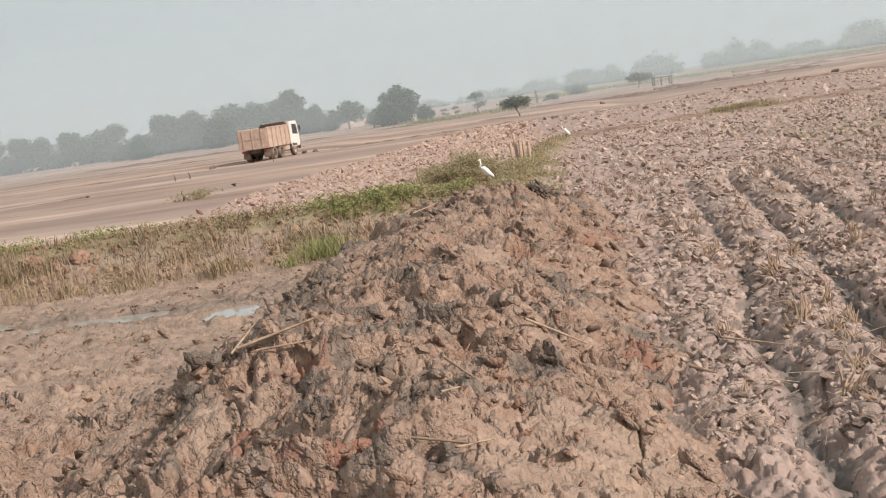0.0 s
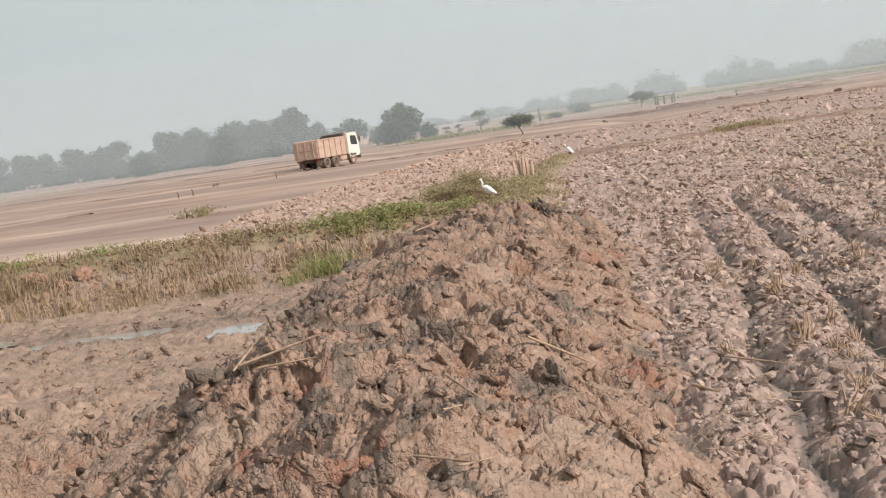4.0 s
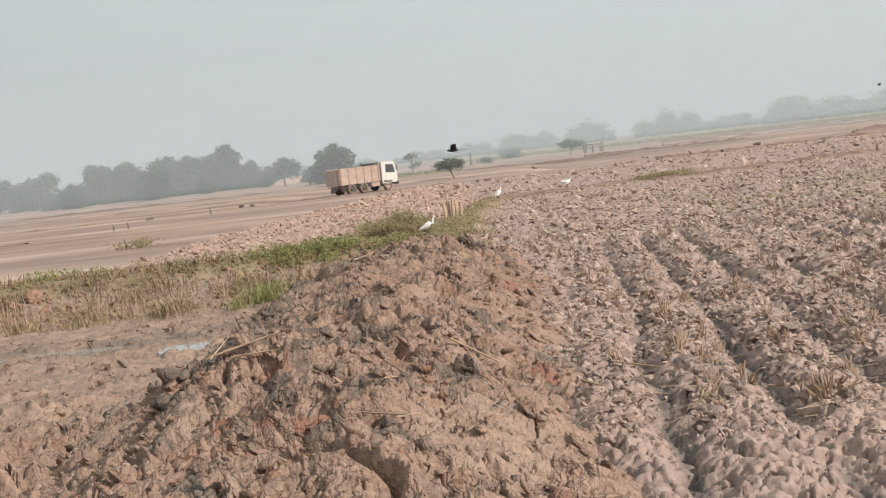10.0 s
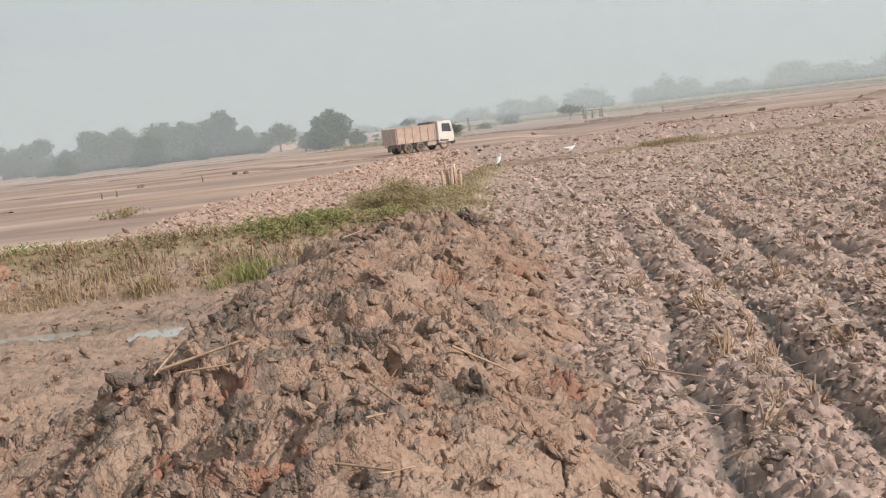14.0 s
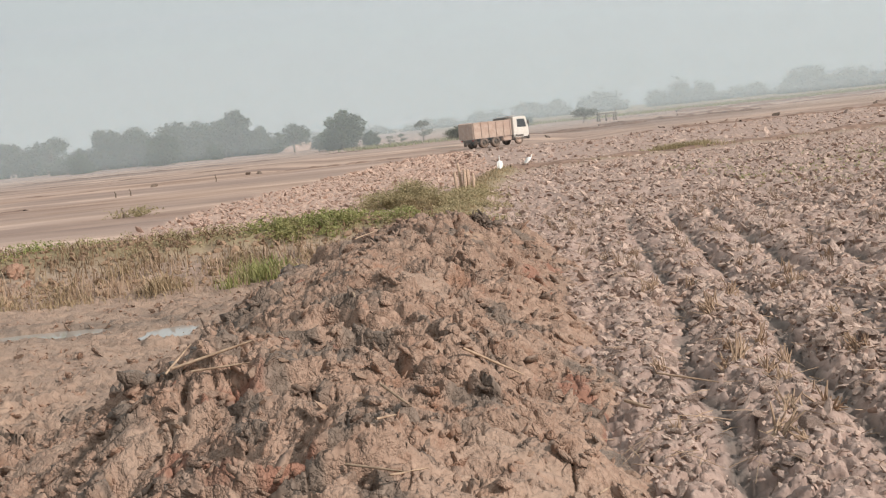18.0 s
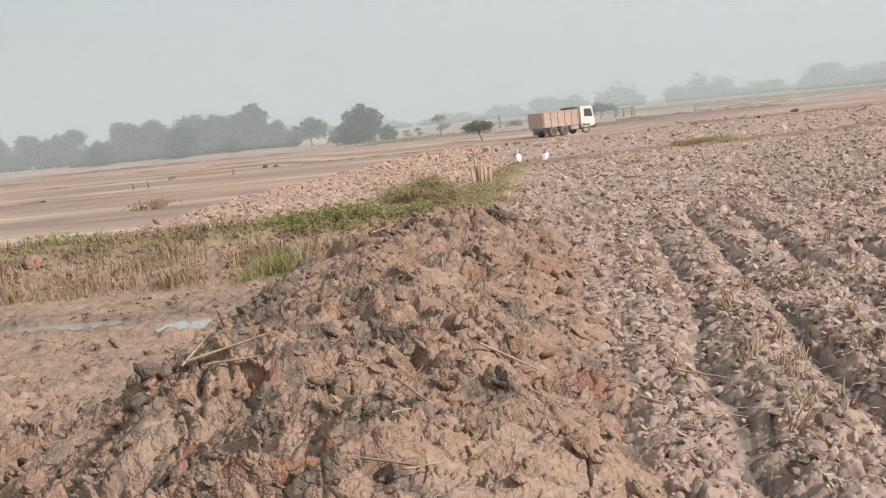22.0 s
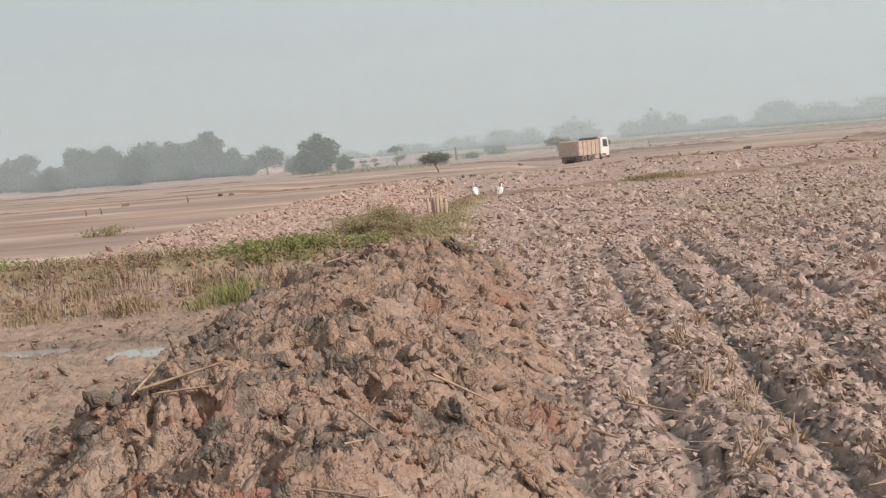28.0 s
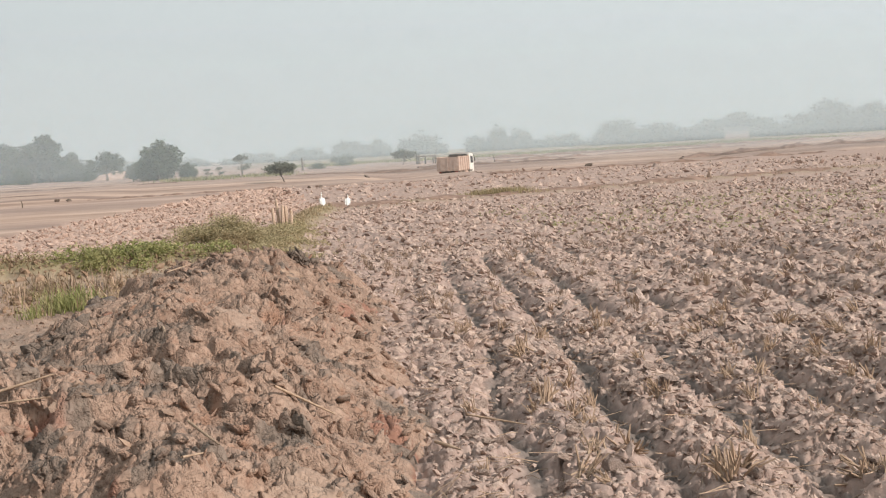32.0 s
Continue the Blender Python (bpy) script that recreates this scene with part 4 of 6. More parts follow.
def plant_trees():
    full = "broad green tree hazy in the tree line"
    a = put(tree("tree", 1, 8.4, 10.5, -0.02, 24, label=full), -76.5, 287)
    b = put(tree("tree", 2, 8.8, 9.0, -0.02, 22, label=full), -69, 286, 0, 40)
    c = put(tree("tree", 3, 10.6, 6.6, 0.0, 22, label="tall pointed green tree rising over the tree line"), -43.8, 283)
    d = put(tree("tree", 4, 5.0, 6.5, 0.38, 10, size=0.26, label="small spreading tree with a bare forked trunk"), -27.3, 244.0)
    e = put(tree("tree", 5, 5.2, 8.0, -0.04, 28, per=26, size=0.26, label="dense round dark green tree by the road"), -15.1, 208.4)
    for o in (a, b, c):
        tagged(o, group="trees of the tree line")
    for i, (x, y, s, t, k) in enumerate([(-83, 290, 0.62, 10, 1), (-63.5, 284, 0.72, 80, 1), (-59, 284, 1.0, 150, 0), (-53, 283, 0.98, 210, 1), (-47.5, 284, 0.9, 300, 0), (-39.5, 283, 0.7, 30, 1),
                                        (-36, 288, 0.45, 20, 1), (-33.0, 296, 0.42, 70, 0), (-61, 300, 0.95, 200, 0), (-49, 300, 1.01, 250, 1), (-56, 304, 0.95, 20, 1), (-72, 302, 0.95, 320, 0), (-86, 296, 0.42, 100, 0),
                                        (-79, 304, 0.9, 30, 0), (-102, 330, 1.02, 60, 0), (-109, 333, 0.85, 120, 1), (-116, 336, 1.01, 10, 0), (-125, 340, 1.01, 45, 1), (-97, 328, 0.4, 200, 0), (-134, 346, 1.07, 5, 0), (-143, 350, 1.13, 85, 1), (-153, 354, 1.07, 185, 0), (-164, 358, 0.95, 15, 1), (-175, 362, 0.9, 200, 0)]):
        again((a, b)[k], x, y, 0, t, s)
    again(e, -10.1, 209, 0, 120, 0.42, "low green shrub beside the round tree")
    again(e, -18.5, 226, 0, 200, 0.5, "low green shrub behind the round tree")
    again(e, -23.5, 258, 0, 20, 0.5, "low green shrub behind the small tree")
    again(e, -33, 262, 0, 80, 0.4, "low green shrub behind the small tree")
    for i, x in enumerate((-85.0, -80.5, -66.0, -62.5, -52.0, -42.5, -39.5)):
        again(e, float(x) + (i * 7 % 5) * 0.4, 280 + (i * 5 % 7), 0, i * 67, 0.55 + 0.08 * (i * 3 % 4), "low green undergrowth at the foot of the tree line")
    again(e, -55.4, 254, 0, 40, 1.02, "dense dark green tree in front of the tree line")
    again(e, -72.8, 254.8, 0, 150, 0.66, "low dark green shrub in front of the tree line")
    again(e, -46.5, 262, 0, 250, 0.5, "low dark green shrub in front of the tree line")
    fan_palm(-98.8, 320)
    # the plain beyond the road
    f = put(tree("umbrella_tree", 6, 1.95, 3.7, 0.74, 16, LEAF_GREY, 0.42, 18, 0.13, 0.3, "leaning flat-topped thorn tree at the road's edge"), 3.85, 142, -0.15, 180)
    again(f, 28.0, 227, 0, 30, 1.28, "flat-topped tree standing alone on the plain")
    g = put(tree("small_tree", 7, 3.4, 3.2, 0.35, 7, LEAF_GREY, 0, 14, 0.14, 0.4, "small feathery tree on the grassy plain"), -1.3, 196)
    again(g, -7.0, 203, 0, 100, 0.45, "small dark shrub on the grassy plain")
    again(g, -4.9, 200, 0, 10, 0.5, "small dark shrub on the grassy plain")
    h = put(tree("shrub", 8, 2.2, 6.0, -0.02, 10, LEAF, 0, 14, 0.2, 0.4, "low dark shrub at the far edge of the plain", "shrub"), 22.0, 290)
    again(h, 13.0, 240, 0, 70, 0.5)
    # distant groves: one uneven mass each
    for i, (az, wd, hh, dist) in enumerate([(-14.0, 3.2, 8, 640), (-10.5, 3.0, 8, 700), (-6.5, 3.0, 7, 720), (-3.2, 2.6, 6, 900), (0.2, 2.6, 6, 900), (2.6, 2.0, 8, 900), (4.6, 1.5, 12, 860), (5.8, 1.0, 10, 860), (7.9, 1.9, 13, 780), (11.7, 3.0, 13, 760), (14.4, 2.0, 7, 780),
                                            (16.5, 0.5, 10, 620), (17.2, 0.5, 10.5, 620), (18.9, 3.2, 8.5, 620), (22.3, 3.4, 12.0, 620), (26.8, 5.2, 14, 600), (31.4, 5.0, 14, 600), (-19.5, 4.0, 10, 620), (-25, 5, 10, 640)]):
        rng = np.random.default_rng(200 + i)
        x0, y0 = dist * math.sin(radians(az)), dist * math.cos(radians(az))
        wide = radians(wd) * dist
        cs = []
        for _ in range(int(26 + wide)):
            u = rng.uniform(-0.5, 0.5)
            env = hh * (0.3 + 0.7 * (1 - (2 * abs(u)) ** 2.5)) * (0.75 + 0.35 * math.sin(u * 17 + i)) * rng.uniform(0.7, 1.05)
            for zz in np.linspace(0.5, env, 7):
                cs.append([x0 + u * wide + rng.normal(0, 1.3), y0 + rng.uniform(-8, 8), zz])
        v, fcs = leaf_cloud(cs, (3.4, 4.0, 1.8), 15, 1.2, 300 + i, 0.45)
        tagged(new("distant_woods", mesh_np("distant_woods", v, fcs, LEAF, False)), "hazy grey-green woods on the horizon", "woods", kind="stuff")


plant_trees()


def blades(name, x, y, z, lo, hi, width, seed, mat, bend=0.35, per=1):
    """Grass blades: narrow bent strips of two quads joined at a tip."""
    rng = np.random.default_rng(seed)
    n = len(x)
    a = rng.uniform(0, 6.28, n)
    h = rng.uniform(lo, hi, n)
    b = rng.normal(0, bend, n) * h
    w = width * rng.uniform(0.6, 1.3, n)
    dx, dy, sx, sy = np.cos(a) * b, np.sin(a) * b, -np.sin(a) * w, np.cos(a) * w
    p = [np.c_[x - sx, y - sy, z - 0.04], np.c_[x + sx, y + sy, z - 0.04], np.c_[x + sx * 0.7 + dx * 0.35, y + sy * 0.7 + dy * 0.35, z + h * 0.6],
         np.c_[x - sx * 0.7 + dx * 0.35, y - sy * 0.7 + dy * 0.35, z + h * 0.6], np.c_[x + sx * 0.15 + dx, y + sy * 0.15 + dy, z + h], np.c_[x - sx * 0.15 + dx, y - sy * 0.15 + dy, z + h]]
    v = np.stack(p, 1).reshape(-1, 3)
    i = (np.arange(n) * 6)[:, None]
    f = np.concatenate([i + [0, 1, 2, 3], i + [3, 2, 4, 5]])
    return new(name, mesh_np(name, v, f, mat, False))


def clumped(rng, n, x0, x1, y0, y1, heads, spread):
    cx, cy = rng.uniform(x0, x1, heads), rng.uniform(y0, y1, heads)
    k = rng.integers(0, heads, n)
    return cx[k] + rng.normal(0, spread, n), cy[k] + rng.normal(0, spread, n)


def leafy(name, n, heads, x0, x1, y0, y1, spread, top, leaf, seed, mat, label):
    """Low weeds with many small leaves."""
    rng = np.random.default_rng(seed)
    x, y = clumped(rng, n, x0, x1, y0, y1, heads, spread)
    z = land(x, y)[0] + rng.uniform(0.02, top, n) * (0.4 + 0.6 * rng.uniform(0, 1, n))
    v, f = leaf_cloud(np.c_[x, y, z], (0.07, 0.07, 0.06), 7, leaf, seed, 0.5)
    return tagged(new(name, mesh_np(name, v, f, mat, False)), label, "weeds", kind="stuff")


def grow_grass():
    rng = np.random.default_rng(400)
    x, y = clumped(rng, 6500, -18, -1.9, 26.3, 29.6, 46, 0.34)
    tagged(blades("dry_grass", x, y, land(x, y)[0], 0.06, 0.14 + 0.36 * step(-0.15, 0.35, fbm(x * 0.6, y * 0.6, 3, 77)), 0.011, 401, DRYGRASS, 0.95), "tall dry straw-coloured grass on the pit's bank", "grass", kind="stuff")
    x, y = clumped(rng, 650, -16, -2.6, 25.8, 28.4, 34, 0.2)
    tagged(blades("dead_reeds", x, y, land(x, y)[0], 0.2, 0.6, 0.013, 409, STRAW, 0.5), "pale dead reeds standing on the bank", "reeds", kind="stuff")
    x, y = clumped(rng, 2200, -20, 0.0, 28.6, 31.2, 70, 0.3)
    tagged(blades("brown_grass", x, y, land(x, y)[0], 0.06, 0.3, 0.014, 402, BROWNGRASS, 0.8), "flattened brown grass along the top of the bank", "grass", kind="stuff")
    leafy("bank_weeds", 800, 24, -14, 0.4, 29.4, 31.2, 0.34, 0.3, 0.032, 411, LEAF_DRY, "dull olive weeds along the top of the bank")
    leafy("green_weeds", 1150, 30, -4.5, -2.0, 29.2, 30.9, 0.19, 0.36, 0.036, 403, WEED, "fresh green leafy weeds on the bank")
    leafy("green_weeds", 260, 14, -1.6, -0.5, 29.8, 31.2, 0.15, 0.22, 0.03, 412, WEED, "fresh green leafy weeds on the bank")
    leafy("green_weeds", 330, 12, -13.0, -8.5, 30.2, 32.2, 0.24, 0.34, 0.034, 405, WEED, "yellow-green weeds on the bank's shoulder")
    x, y = clumped(rng, 700, -4.7, -3.3, 26.0, 27.6, 26, 0.14)
    tagged(blades("green_grass", x, y, land(x, y)[0], 0.12, 0.42, 0.012, 404, WEED, 0.8), "green grass tuft at the water's edge", "grass", kind="stuff")
    # thin weeds along the bund
    y = rng.uniform(27, 58, 3800)
    x = bund_x(y) + rng.normal(0, 0.45, 3800)
    tagged(blades("bund_grass", x, y, land(x, y)[0], 0.02, 0.12, 0.012, 406, DRYGRASS, 0.8), "thin dry grass on the bund between the fields", "grass", kind="stuff")
    leafy("bund_weeds", 1900, 60, -0.3, 1.6, 31.0, 46, 0.35, 0.16, 0.035, 413, LEAF_DRY, "sparse olive weeds on the bund")
    x = rng.uniform(3, 40, 1500)
    y = 58.0 + 0.35 * (x - 3.2) + rng.normal(0, 0.6, 1500)
    tagged(blades("bund_grass", x, y, land(x, y)[0], 0.02, 0.10, 0.014, 407, DRYGRASS, 0.8), "thin dry grass on the cross bund", "grass", kind="stuff")
    leafy("field_weeds", 900, 170, 9, 26, 30, 50, 0.5, 0.16, 0.03, 414, WEED, "sparse seedling weeds among the clods")
    x, y = rng.normal(12.3, 0.95, 1600), rng.normal(61.6, 0.35, 1600)
    tagged(blades("grass_tuft", x, y, land(x, y)[0], 0.08, 0.36, 0.016, 408, LEAF_DRY, 0.6), "brownish green grass tussock on the cross bund", "grass", kind="stuff")
    # the bush by the heap's end
    root = tagged(new("bush"), "low olive-green bush at the end of the heap", "bush")
    gz = float(land(np.array([-1.0]), np.array([37.2]))[0][0])
    root.matrix_basis = pose(-1.0, 37.2, gz) @ Matrix.Diagonal((1.15, 1.1, 0.85, 1.0))
    tubes, cs = [], []
    for i in range(34):
        a, rad = rng.uniform(0, 6.28), rng.uniform(0.1, 1.25)
        tip = Vector((math.cos(a) * rad, math.sin(a) * rad * 0.7, rng.uniform(0.5, 1.25) * (1.1 - 0.45 * rad)))
        tubes.append(tube([(0.1 * math.cos(a), 0.1 * math.sin(a), -0.05), tip * 0.6, tip], [0.014, 0.009, 0.003], 4))
        for k in range(7):
            cs.append([tip.x + rng.normal(0, 0.14), tip.y + rng.normal(0, 0.14), tip.z * rng.uniform(0.5, 1.05)])
    v, f = join(tubes)
    o = new("stems", mesh_np("stems", v, f, BARK))
    o.parent = root
    v, f = leaf_cloud(cs, (0.3, 0.3, 0.22), 70, 0.034, 410)
    o = new("leaves", mesh_np("leaves", v, f, LEAF_DRY, False))
    o.parent = root


grow_grass()


def stubble():
    """Cut rice stools that the plough turned up, and stray straws."""
    rng = np.random.default_rng(500)
    straws = []
    for k in range(6):
        l = 0.08 + 0.022 * k
        v, f = tube([(0, 0, -0.04), (0.01, 0, l * 0.5), (0.015 + 0.01 * (k % 3), 0.01, l)], [0.008, 0.0075, 0.005], 4)
        straws.append(mesh_np("straw", v, f, STRAW, False))
    made, spots = 0, []
    while made < 230:
        r, a = rng.uniform(8.5, 34), radians(rng.uniform(4, 30))
        x, y = r * math.sin(a), r * math.cos(a)
        if furrow(np.array([x]), np.array([y]))[0] < 0.55 or x < np.interp(y, FOOT_Y, FOOT_R) + 0.25:
            continue
        spots.append((x, y))
        made += 1
    spots.sort(key=lambda q: q[1])
    rest = []
    for i, (x, y) in enumerate(spots):
        z = float(land(np.array([x]), np.array([y]))[0][0])
        m = pose(x, y, z, rng.normal(0, 24), rng.normal(0, 24), rng.uniform(0, 360)) @ Matrix.Scale(rng.uniform(0.7, 1.3), 4)
        if i < 64:
            t = tagged(new("rice_stubble"), "uprooted tuft of dry rice stubble on a plough ridge", "stubble", "rice stubble tufts")
            t.matrix_basis = m
            for j in range(15):
                o = new("straw", straws[int(rng.integers(0, 6))])
                o.parent = t
                o.matrix_basis = pose(rng.normal(0, 0.03), rng.normal(0, 0.03), 0, rng.normal(0, 20), rng.normal(0, 20), rng.uniform(0, 360))
            continue
        for j in range(14):
            l, a = rng.uniform(0.08, 0.24), rng.uniform(0, 6.28)
            b = Vector((rng.normal(0, 0.035), rng.normal(0, 0.035), 0))
            q = Vector((math.cos(a) * rng.uniform(0.1, 0.6), math.sin(a) * rng.uniform(0.1, 0.6), 1)).normalized() * l
            v, f = tube([m @ (b - Vector((0, 0, 0.03))), m @ (b + q)], [0.006, 0.004], 3)
            rest.append((v, f))
    v, f = join(rest)
    tagged(new("rice_stubble", mesh_np("rice_stubble", v, f, STRAW, False)), "dry rice stubble scattered along the plough ridges", "stubble", kind="stuff")
    # stray straws on the field, joined
    tb = []
    rr, aa = 8 + 26 * rng.uniform(0, 1, 900) ** 1.3, np.radians(rng.uniform(3, 31, 900))
    for x, y, z in zip(rr * np.sin(aa), rr * np.cos(aa), land(rr * np.sin(aa), rr * np.cos(aa))[0] + 0.03):
        l, d, up = rng.uniform(0.06, 0.24), rng.uniform(0, 6.28), rng.normal(0.02, 0.04)
        p = Vector((x, y, z))
        q = Vector((math.cos(d) * l, math.sin(d) * l, up))
        tb.append(tube([p - q, p + Vector((0, 0, 0.012)), p + q], [0.0035, 0.004, 0.003], 3))
    v, f = join(tb)
    tagged(new("loose_straw", mesh_np("loose_straw", v, f, STRAW, False)), "bits of dry straw strewn over the ploughed soil", "straw", kind="stuff")


stubble()


def stalk(x0, y0, x1, y1, rad, label, lift=0.10, mat=None):
    """One long dry stalk lying on the heap."""
    pts = []
    for u in np.linspace(0, 1, 6):
        x, y = x0 + (x1 - x0) * u, y0 + (y1 - y0) * u
        zz = max(float(heap(np.array([x]), np.array([y]))[0][0]), float(land(np.array([x]), np.array([y]))[0][0]))
        pts.append([x, y, zz + lift])
    z = np.polyval(np.polyfit(np.linspace(0, 1, 6), [p[2] for p in pts], 1), np.linspace(0, 1, 6)) + 0.02
    pts = [(p[0], p[1], float(max(q, p[2] - lift + 0.01))) for p, q in zip(pts, z)]
    rad = rad * 1.25
    v, f = tube(pts, [rad, rad * 1.1, rad, rad * 0.95, rad * 0.8, rad * 0.5], 5)
    tagged(new("dry_stalk", mesh_np("dry_stalk", v, f, mat or STRAW)), label, "stalk", "stalks lying on the heap")


for p in [(-2.11, 9.03, -1.49, 9.02, 0.010), (-1.95, 8.95, -1.5, 8.9, 0.007), (-2.15, 8.98, -2.0, 9.3, 0.007), (0.07, 9.54, 0.57, 10.3, 0.009), (-0.65, 6.5, -0.33, 6.25, 0.006), (-0.46, 6.55, -0.36, 6.75, 0.006),
          (-0.4, 6.2, -0.2, 6.4, 0.005), (1.33, 9.7, 1.5, 9.48, 0.012), (-1.38, 19.3, -1.04, 20.25, 0.009), (-1.0, 12.3, -0.82, 10.9, 0.010), (0.75, 6.9, 0.85, 7.2, 0.006), (-0.5, 7.9, -0.3, 7.5, 0.008), (0.1, 12.2, 0.4, 12.0, 0.006), (1.76, 10.63, 2.24, 10.34, 0.008)]:
    stalk(*p, "pale dry stalk lying across the clay")


def stakes():
    root = tagged(new("broken_stakes"), "cluster of short weathered wooden stakes in the bund", "stakes")
    gz = float(land(np.array([1.0]), np.array([43.6]))[0][0])
    root.location = (1.0, 43.6, gz)
    for x, y, h, lx, r in [(-0.29, 0, 0.66, -0.04, 0.06), (-0.12, 0.1, 0.98, -0.06, 0.055), (0.0, -0.05, 0.74, 0.02, 0.07), (0.16, 0.06, 0.70, -0.03, 0.075), (0.3, 0, 0.55, 0.02, 0.06)]:
        v, f = tube([(x, y, -0.1), (x + lx * 0.5, y, h * 0.5), (x + lx, y + 0.02, h * 0.93), (x + lx * 1.15, y + 0.02, h)], [r, r * 0.98, r * 0.85, r * 0.45], 7)
        o = new("stake", mesh_np("stake", v, f, STAKE, False))
        o.parent = root


stakes()

# ---- the tipper truck ----
def box(bm, x0, x1, y0, y1, z0, z1, bevel=0.0, taper=0.0):
    """A bevelled box added to a bmesh; taper widens its top."""
    v = [bm.verts.new((x, y, z)) for z in (z0, z1) for y in (y0, y1) for x in (x0, x1)]
    if taper:
        for q in v[4:]:
            q.co.x += taper if q.co.x > 0 else -taper
    fs = [bm.faces.new([v[i] for i in q]) for q in ((0, 2, 3, 1), (4, 5, 7, 6), (0, 1, 5, 4), (2, 6, 7, 3), (0, 4, 6, 2), (1, 3, 7, 5))]
    if bevel:
        es = list({e for f in fs for e in f.edges})
        bmesh.ops.bevel(bm, geom=es, offset=bevel, segments=2, affect="EDGES", clamp_overlap=True)


def boxpart(name, parent, mat, *dims, bevel=0.015, label="", taper=0.0):
    bm = bmesh.new()
    box(bm, *dims, bevel=bevel, taper=taper)
    return part(name, bm, mat, parent, label)


def dusty(name, base, base2, dust=(0.40, 0.27, 0.19), rough=0.6, amount=0.6):
    """Painted steel under road dust that settles low and in patches."""
    k = Mat(name, rough, 0, 0.4)
    c = k.ramp(k.noise(4.0, 5), 0.35, 0.65, base, base2)
    d = k.value(k.noise(2.2, 6, 0.7), 0.35, 0.65, 0.15, amount)
    return k.set(k.mix(d, c, dust), bump=k.noise(30, 3), strength=0.1)


BOXPAINT = dusty("dusty_red_brown_paint", (0.36, 0.23, 0.175), (0.44, 0.30, 0.235), (0.52, 0.40, 0.325), 0.85, 0.95)
CABPAINT = dusty("dusty_white_paint", (0.70, 0.68, 0.63), (0.80, 0.78, 0.74), (0.50, 0.40, 0.30), 0.45, 0.35)
CHASSIS = dusty("dusty_black_steel", (0.03, 0.028, 0.026), (0.06, 0.055, 0.05), (0.22, 0.155, 0.11), 0.7, 0.5)
TYRE = dusty("dusty_rubber", (0.05, 0.042, 0.037), (0.10, 0.085, 0.075), (0.30, 0.215, 0.165), 0.9, 0.8)
TARP = simple("dark_tarpaulin", (0.055, 0.04, 0.03), (0.11, 0.08, 0.06), 5.0, 0.85)
k = Mat("cab_glass", 0.08, 0, 0.5)
GLASS = k.set((0.035, 0.04, 0.045))
k = Mat("red_lens", 0.25, 0, 0.5)
LENS_RED = k.set((0.35, 0.03, 0.02))
k = Mat("clear_lens", 0.15, 0, 0.5)
LENS = k.set((0.75, 0.75, 0.72))


def wheel_mesh(width):
    """Tyre with shoulders and tread lugs, lying on its axle along x."""
    prof = [(0.30, -0.40), (0.40, -0.5), (0.50, -0.46), (0.53, -0.34), (0.53, 0.34), (0.50, 0.46), (0.40, 0.5), (0.30, 0.40)]
    n = 32
    v, f = [], []
    for i in range(n):
        a = 2 * math.pi * i / n
        lug = 0.012 if i % 2 else 0.0
        for r, u in prof:
            rr = r - (lug if r > 0.52 else 0)
            v.append((u * width, rr * math.cos(a), rr * math.sin(a)))
    m = len(prof)
    for i in range(n):
        for j in range(m - 1):
            a, b = i * m + j, ((i + 1) % n) * m + j
            f.append((a, b, b + 1, a + 1))
    return np.array(v), np.array(f)


def rim_mesh(width, side):
    prof = [(0.30, 0.40), (0.29, 0.30), (0.22, 0.22), (0.15, 0.18), (0.13, 0.38), (0.06, 0.42), (0.0, 0.42)]
    n = 20
    v, f = [], []
    for i in range(n):
        a = 2 * math.pi * i / n
        for r, u in prof:
            v.append((side * u * width, r * math.cos(a), r * math.sin(a)))
    m = len(prof)
    for i in range(n):
        for j in range(m - 1):
            a, b = i * m + j, ((i + 1) % n) * m + j
            f.append((a, b, b + 1, a + 1) if side > 0 else (a, a + 1, b + 1, b))
    return np.array(v), np.array(f)


WHEELS = []


